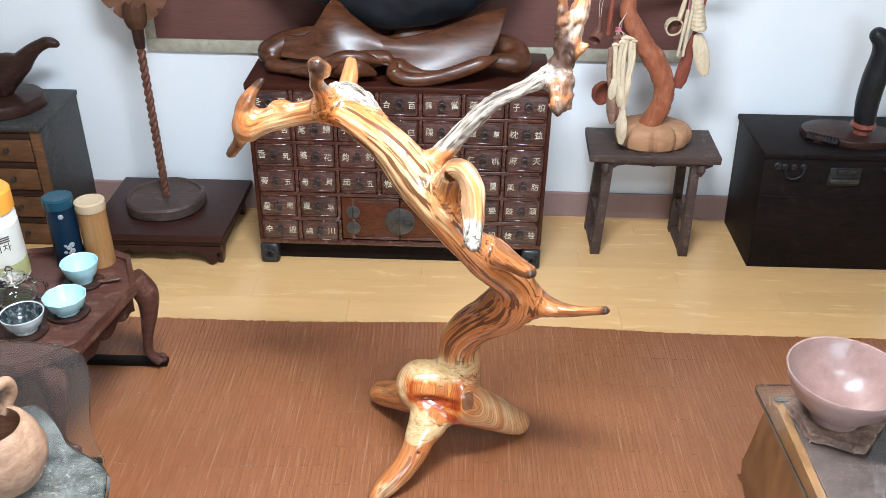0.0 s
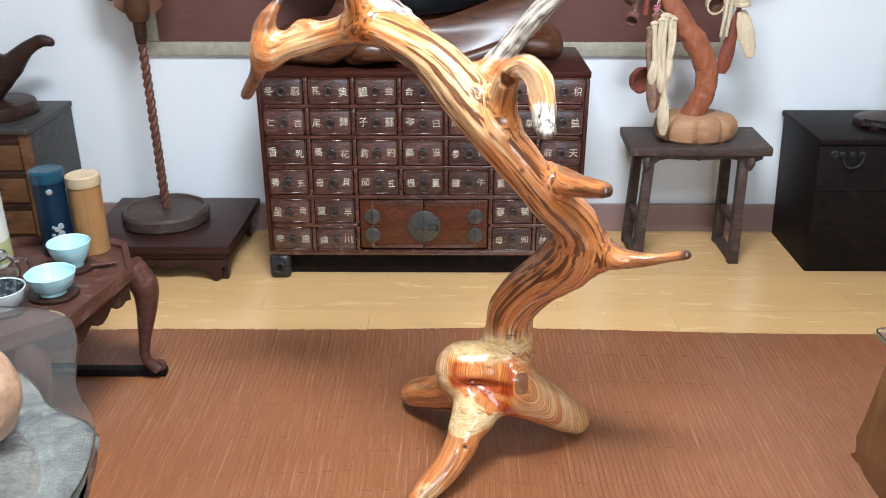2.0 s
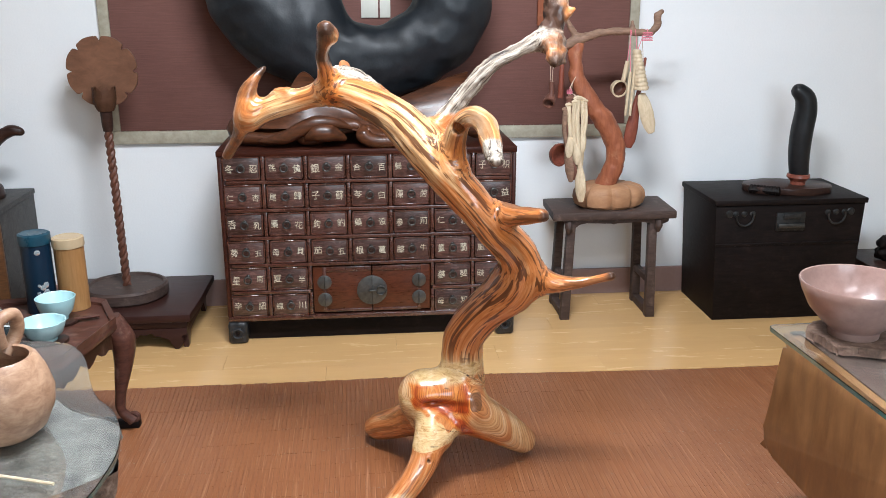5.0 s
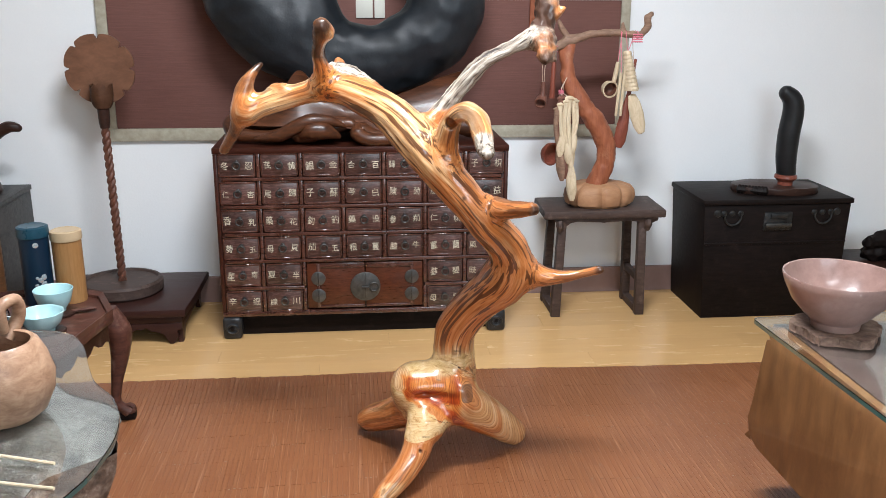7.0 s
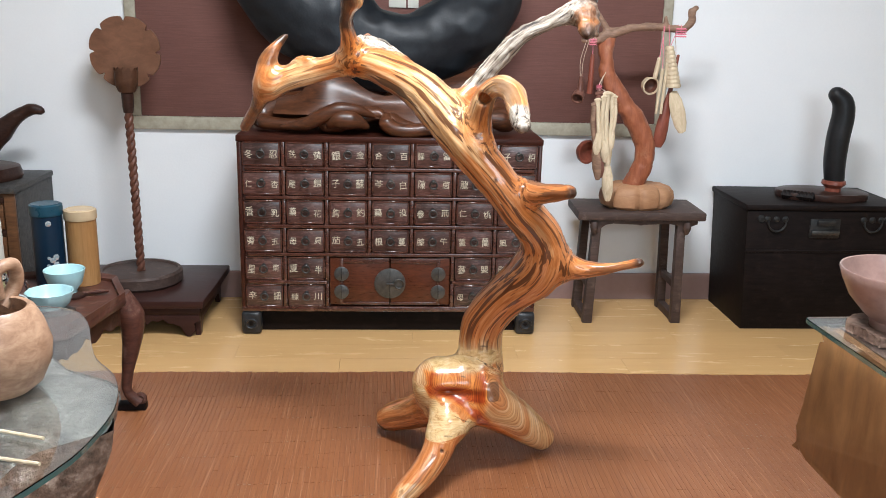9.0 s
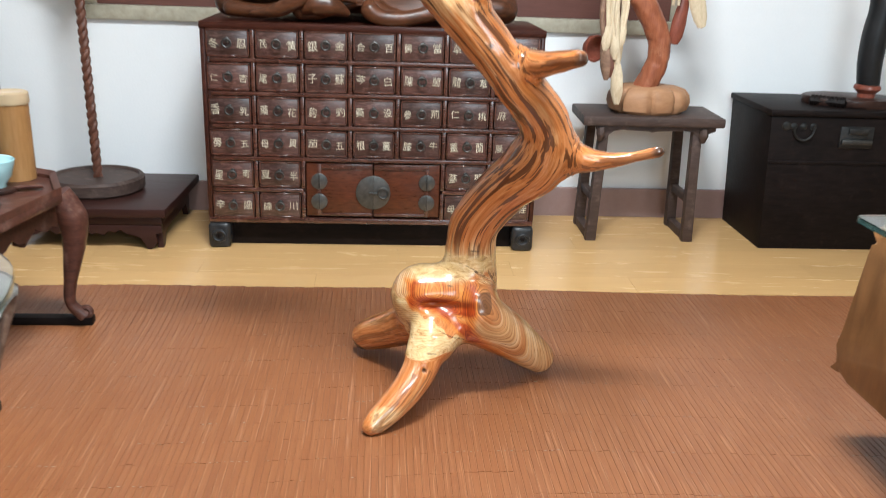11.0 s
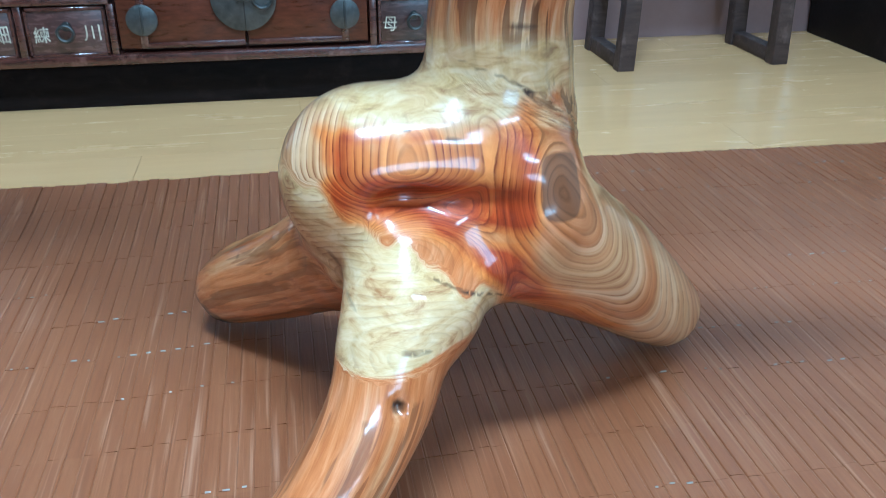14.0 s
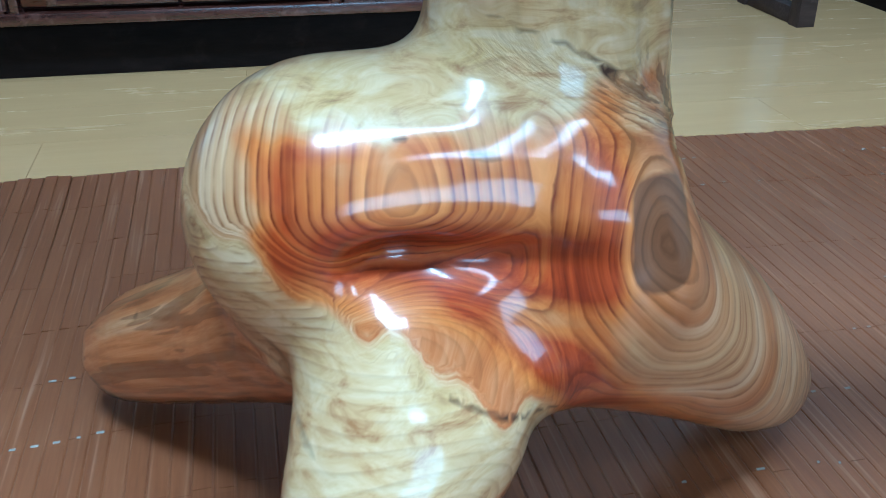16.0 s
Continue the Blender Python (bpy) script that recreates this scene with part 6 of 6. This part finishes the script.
def glass_pot():
    x, y = -0.905, -0.765
    g = thing("glass_teapot", "small clear glass teapot with a domed lid", "teapot")
    part("body", lathe([(0, 0.0), (0.04, 0.0), (0.052, 0.012), (0.056, 0.032), (0.048, 0.055), (0.036, 0.066), (0.034, 0.068), (0.034, 0.064), (0.046, 0.053), (0.0535, 0.032), (0.05, 0.014), (0.04, 0.003), (0, 0.003)], (x, y, TZ), 40), GLASS, g)
    part("lid", lathe([(0, 0.070), (0.037, 0.0695), (0.036, 0.074), (0.022, 0.084), (0.007, 0.088), (0.006, 0.092), (0.010, 0.098), (0.006, 0.105), (0, 0.106)], (x, y, TZ), 32), GLASS, g)
    part("handle", tube([(x + 0.044, y + 0.01, TZ + 0.056), (x + 0.070, y + 0.014, TZ + 0.058), (x + 0.075, y + 0.015, TZ + 0.035), (x + 0.058, y + 0.012, TZ + 0.012), (x + 0.050, y + 0.010, TZ + 0.014)], 0.0045, 8), GLASS, g)
    part("ripple", ring_bm((x, y, TZ + 0.022), 0.050, 0.0018, "z", 32, 6), GLASS, g)
    mat = thing("dark_mat", "dark wooden mat under the glass teapot", "mat")
    part("slice", prism(rounded([(-1.0, -0.79), (-0.965, -0.86), (-0.90, -0.85), (-0.872, -0.78), (-0.91, -0.72), (-0.98, -0.73)], 4), TZ - 0.0005, TZ - 0.0002 + 0.0, 0.0), DARKWOOD, mat, smooth=False)


glass_pot()
scrap = thing("red_wood_scrap", "small carved red-brown wooden tea scoop", "tea scoop")
part("body", tube([(-0.735, -0.672, TZ + 0.006), (-0.705, -0.665, TZ + 0.007), (-0.680, -0.655, TZ + 0.006)], [0.008, 0.011, 0.006], 8, flat=0.5), TABLEWOOD, scrap)


# ---- glass-topped log table with the pitcher ----
GZ = 0.450
glass_out = rounded([(-0.69, -1.058), (-0.61, -1.085), (-0.562, -1.155), (-0.522, -1.262), (-0.492, -1.33), (-0.443, -1.40), (-0.413, -1.49), (-0.408, -1.58), (-0.43, -1.70), (-0.52, -1.86),
                     (-0.75, -2.0), (-1.05, -1.95), (-1.25, -1.7), (-1.22, -1.35), (-1.02, -1.13), (-0.84, -1.06)], 4)


def glass_sheet(name, label, outline, z0, z1):
    t = thing(name, label, "glass top")
    part("sheet", prism(outline, z0, z1, 0.0), PLATE, t, smooth=False).visible_shadow = False
    bm = bmesh.new()
    n = len(outline)
    c = Vector((sum(p[0] for p in outline) / n, sum(p[1] for p in outline) / n, 0))
    lo = [bm.verts.new((p[0] + (p[0] - c.x) * 0.002, p[1] + (p[1] - c.y) * 0.002, z0 + 0.0005)) for p in outline]
    hi = [bm.verts.new((p[0] + (p[0] - c.x) * 0.002, p[1] + (p[1] - c.y) * 0.002, z1 - 0.0015)) for p in outline]
    for i in range(n):
        bm.faces.new((lo[i], lo[(i + 1) % n], hi[(i + 1) % n], hi[i]))
    part("edge", bm, EDGE, t, "dark green polished edge")


glass_sheet("glass_tabletop", "wavy clear glass top lying on a grey log", glass_out, GZ - 0.010, GZ)
log = thing("log_table", "weathered grey tree trunk used as a table base", "log")
log_out = [(-0.845 + (0.39 + 0.045 * math.sin(3 * a + 0.6) + 0.02 * math.sin(7 * a) + 0.012 * math.sin(17 * a + 1)) * math.cos(a), -1.58 + (0.40 + 0.04 * math.sin(3 * a + 0.6) + 0.02 * math.sin(8 * a) + 0.012 * math.sin(15 * a)) * math.sin(a)) for a in (2 * math.pi * i / 96 for i in range(96))]
bm = bmesh.new()
rows = []
for k in range(14):
    z = 0.43 * k / 13
    s = 0.58 + 0.42 * (k / 13) ** 0.7 - (0.012 if k == 13 else 0)
    rows.append([bm.verts.new((-0.845 + (x + 0.845) * s * (1 + 0.03 * noise.noise(Vector((x * 9, y * 9, z * 7)))), -1.58 + (y + 1.58) * s * (1 + 0.03 * noise.noise(Vector((y * 9, x * 9, z * 7 + 5)))), z)) for x, y in log_out])
for lo, hi in zip(rows, rows[1:]):
    for i in range(96):
        bm.faces.new((lo[i], lo[(i + 1) % 96], hi[(i + 1) % 96], hi[i]))
bm.faces.new(rows[0][::-1])
part("trunk", bm, BARK, log, "rough bark side")
bm = bmesh.new()
centre = bm.verts.new((-0.845, -1.58, 0.431))
prev = None
for s in (0.2, 0.4, 0.6, 0.8, 0.94, 0.985):
    cur = [bm.verts.new((-0.845 + (x + 0.845) * s, -1.58 + (y + 1.58) * s, 0.4335 + 0.002 * noise.noise(Vector((x * s * 22, y * s * 22, 0))) - (0.006 if s > 0.98 else 0))) for x, y in log_out]
    for i in range(96):
        j = (i + 1) % 96
        bm.faces.new((prev[i], prev[j], cur[j], cur[i]) if prev else (centre, cur[i], cur[j]))
    prev = cur
part("cut_face", bm, GREYLOG, log, "cracked grey sawn top")


def pitcher():
    x, y = -0.596, -1.455
    p = thing("wooden_pitcher", "pink figured wooden pitcher with a looped handle", "pitcher")
    part("body", lathe([(0, 0.0), (0.045, 0.0), (0.062, 0.014), (0.076, 0.045), (0.079, 0.072), (0.070, 0.105), (0.058, 0.128), (0.052, 0.133), (0.047, 0.131), (0.05, 0.122), (0.064, 0.10), (0.072, 0.07), (0.066, 0.035), (0.04, 0.012), (0, 0.010)],
                       (x, y, GZ + 0.0005), 48, lambda a, z: 1 + 0.03 * math.cos(a + 0.5) * (1 if z > 0.12 else 0) + 0.015 * math.sin(2 * a)), PITCHER, p)
    part("handle", tube([(x - 0.005, y + 0.050, GZ + 0.118), (x + 0.012, y + 0.066, GZ + 0.150), (x + 0.014, y + 0.056, GZ + 0.182), (x - 0.002, y + 0.030, GZ + 0.176), (x - 0.006, y + 0.038, GZ + 0.135)], [0.013, 0.011, 0.010, 0.010, 0.012], 12), PITCHER, p)
    part("spout", tube([(x - 0.06, y - 0.02, GZ + 0.06), (x - 0.10, y - 0.035, GZ + 0.10), (x - 0.12, y - 0.04, GZ + 0.135)], [0.022, 0.016, 0.011], 12), PITCHER, p)


pitcher()
for a, b in (((-0.56, -1.589, GZ + 0.003), (-0.472, -1.620, GZ + 0.003)), ((-0.531, -1.667, GZ + 0.003), (-0.451, -1.690, GZ + 0.003))):
    s = thing("wooden_skewer", "thin pale wooden stick lying on the glass", "stick", "thin sticks")
    part("rod", tube([(a[0] - 0.1, a[1] + 0.034, a[2]), a, b], 0.0026, 8, 3), PALEWOOD, s)

# ---- glass-topped log block with the pink bowl ----
RZ = 0.460
glass_sheet("glass_plate", "rectangular clear glass plate on a thick log block", [(0.803, -1.156), (0.806, -1.146), (0.815, -1.141), (1.51, -1.12), (1.52, -1.13), (1.55, -2.11), (1.54, -2.12), (0.85, -2.14), (0.84, -2.13)], RZ - 0.010, RZ)
blk = thing("log_block", "thick honey-brown block of tree trunk under glass", "log")
prof = rounded([(-1.20, 0.4445), (-1.160, 0.432), (-1.145, 0.39), (-1.118, 0.26), (-1.100, 0.190), (-1.115, 0.166), (-1.16, 0.160), (-1.6, 0.165), (-2.0, 0.165), (-2.08, 0.2), (-2.08, 0.4), (-2.02, 0.4445), (-1.6, 0.4445)], 3)
prof = [(y, min(max(z, 0.15), 0.4445)) for y, z in prof]
bm = prism(prof, 0.836, 1.48, 0.014, axis="x", seg=3)
part("foot", box(1.06, 1.36, -1.85, -1.42, 0.0055, 0.166, 0.01), BLACKWOOD, blk, "dark set-back foot")
part("trunk_section", bm, BLOCK, blk)
# added thin dark sheet: colours the block's top for the reflection in the glass
part("sawn_top", box(0.852, 1.465, -2.03, -1.185, 0.4449, 0.4485, 0.001), STOOLWOOD, blk, "thin dark sheet toned for the reflection in the glass")
bowl = thing("pink_bowl", "large dusty pink glazed ceramic bowl on a bark slice", "bowl")
BC = (0.922, -1.252, 0.4795)
part("body", lathe([(0, 0.004), (0.038, 0.003), (0.040, 0), (0.046, 0), (0.048, 0.014), (0.062, 0.026), (0.088, 0.055), (0.104, 0.088), (0.110, 0.106), (0.109, 0.109), (0.106, 0.108), (0.1, 0.09), (0.084, 0.06), (0.058, 0.033), (0.03, 0.022), (0, 0.020)], BC, 64,
                   lambda a, z: 1 + 0.008 * math.sin(2 * a + 1)), PINKGLAZE, bowl)
rnd = random.Random(8)
co = thing("bark_coaster", "rough-edged slice of bark wood under the bowl", "coaster")
edge = [(0.926 + (0.084 + 0.014 * math.sin(3 * a + 1) + rnd.uniform(-0.005, 0.005)) * math.cos(a), -1.255 + (0.076 + 0.012 * math.sin(4 * a) + rnd.uniform(-0.005, 0.005)) * math.sin(a)) for a in (2 * math.pi * i / 64 for i in range(64))]
part("slice", prism(edge, RZ + 0.0005, RZ + 0.019, 0.003, seg=1), CORK, co, smooth=False)
tape = thing("grey_tape", "small grey rectangular pad beneath the glass corner", "pad")
part("pad", box(0.835, 0.862, -1.185, -1.172, RZ - 0.0145, RZ - 0.0110, 0.0005), IRON, tape)


# ---- floor boards ----
def floor_boards():
    width, length = 0.118, 0.86
    bm = box(-length / 2 + 0.0002, length / 2 - 0.0002, -width / 2 + 0.0002, width / 2 - 0.0002, -0.0076, 0.0, 0)
    me = bpy.data.meshes.new("floor_board")
    bm.to_mesh(me)
    bm.free()
    me.materials.append(PLANK)
    for r in range(8):
        y = Y1 - 0.016 - width * (r + 0.5)
        for c in range(6):
            ob = new("floor_board", me)
            ob.parent = floor
            x = X0 + length * (c + 0.5) + (0.37 * r % 1) * length - 0.3
            ob.location = (x, y, 0)
            if x + length / 2 > X1 - 0.01 or x - length / 2 < X0 + 0.01:
                ob.location.x = min(max(x, X0 + length / 2 + 0.01), X1 - length / 2 - 0.01)
                ob.location.z = -0.0003


floor_boards()


# ---- bamboo slat rug ----
def slat_rug():
    rug = thing("bamboo_rug", "red-brown bamboo slat rug stitched in rows, on the floor", "rug")
    pitch, band = 0.0122, 0.0655
    meshes = {}
    rnd = random.Random(5)
    for v in range(26):
        verts, faces = [], []
        n, rise = 46, 0.0018 * (v // 2)
        lift = lambda yy: rise * max(0.0, 1 + yy / 0.27) ** 2
        for k in range(n):
            h = 0.0048 + rnd.uniform(-0.0003, 0.0003)
            dx = rnd.uniform(-0.0002, 0.0002)
            y0, y1 = -k * band - 0.0001, -(k + 1) * band + 0.0001
            w = pitch / 2 - 0.0001
            tilt = rnd.uniform(-0.0003, 0.0003)
            i = len(verts)
            for yy in (y0, y1):
                up = lift(yy)
                verts += [(-w + dx, yy, 0.0006 + up), (-w + dx, yy, h - 0.0007 + tilt + up), (-w + 0.0009 + dx, yy, h + tilt + up), (w - 0.0009 + dx, yy, h - tilt + up), (w + dx, yy, h - 0.0007 - tilt + up), (w + dx, yy, 0.0006 + up)]
            for j in range(5):
                faces.append((i + j, i + j + 1, i + j + 7, i + j + 6))
            faces += [(i + 5, i + 4, i + 3, i + 2, i + 1, i), (i + 6, i + 7, i + 8, i + 9, i + 10, i + 11)]
        me = bpy.data.meshes.new("slat")
        me.from_pydata(verts, [], faces)
        me.materials.append(RUG)
        meshes.setdefault(v // 2, []).append(me)
    thread_v, thread_f = [], []
    count = 285
    for s in range(count):
        x = -1.42 + s * pitch
        y = -0.338 - 0.020 * abs(x - 0.2) + 0.006 * math.sin(x * 5.0) + rnd.uniform(-0.002, 0.002)
        curl = max(0.0, min(1.0, (0.36 - x) / 0.85)) if x > -0.55 else max(0.0, min(1.0, (x + 1.1) / 0.5))
        y -= 0.026 * curl
        ob = new("slat", rnd.choice(meshes[round(12 * curl)]))
        ob.parent = rug
        ob.location = (x, y, 0.0)
        for k in range(3 if curl > 0.1 else 1, 22):
            if noise.noise(Vector((x * 6, k * 7.3, 0))) > 0.12 and rnd.random() < 0.5:
                yy, i, wl = y - k * band, len(thread_v), rnd.uniform(0.12, 0.45) * pitch / 2
                thread_v += [(x - wl, yy - 0.0007, 0.0052), (x + wl, yy - 0.0007, 0.0052), (x + wl, yy + 0.0007, 0.0058), (x - wl, yy + 0.0007, 0.0058)]
                thread_f.append((i, i + 1, i + 2, i + 3))
    me = bpy.data.meshes.new("stitching")
    me.from_pydata(thread_v, [], thread_f)
    link_mesh("stitching", me, THREAD, rug, "pale cotton stitches")["kind"] = "stuff"
    part("backing", box(-1.425, -1.42 + count * pitch, -3.3, -0.385, 0.0001, 0.0041, 0), RUG, rug, "dark cloth backing", smooth=False)


slat_rug()
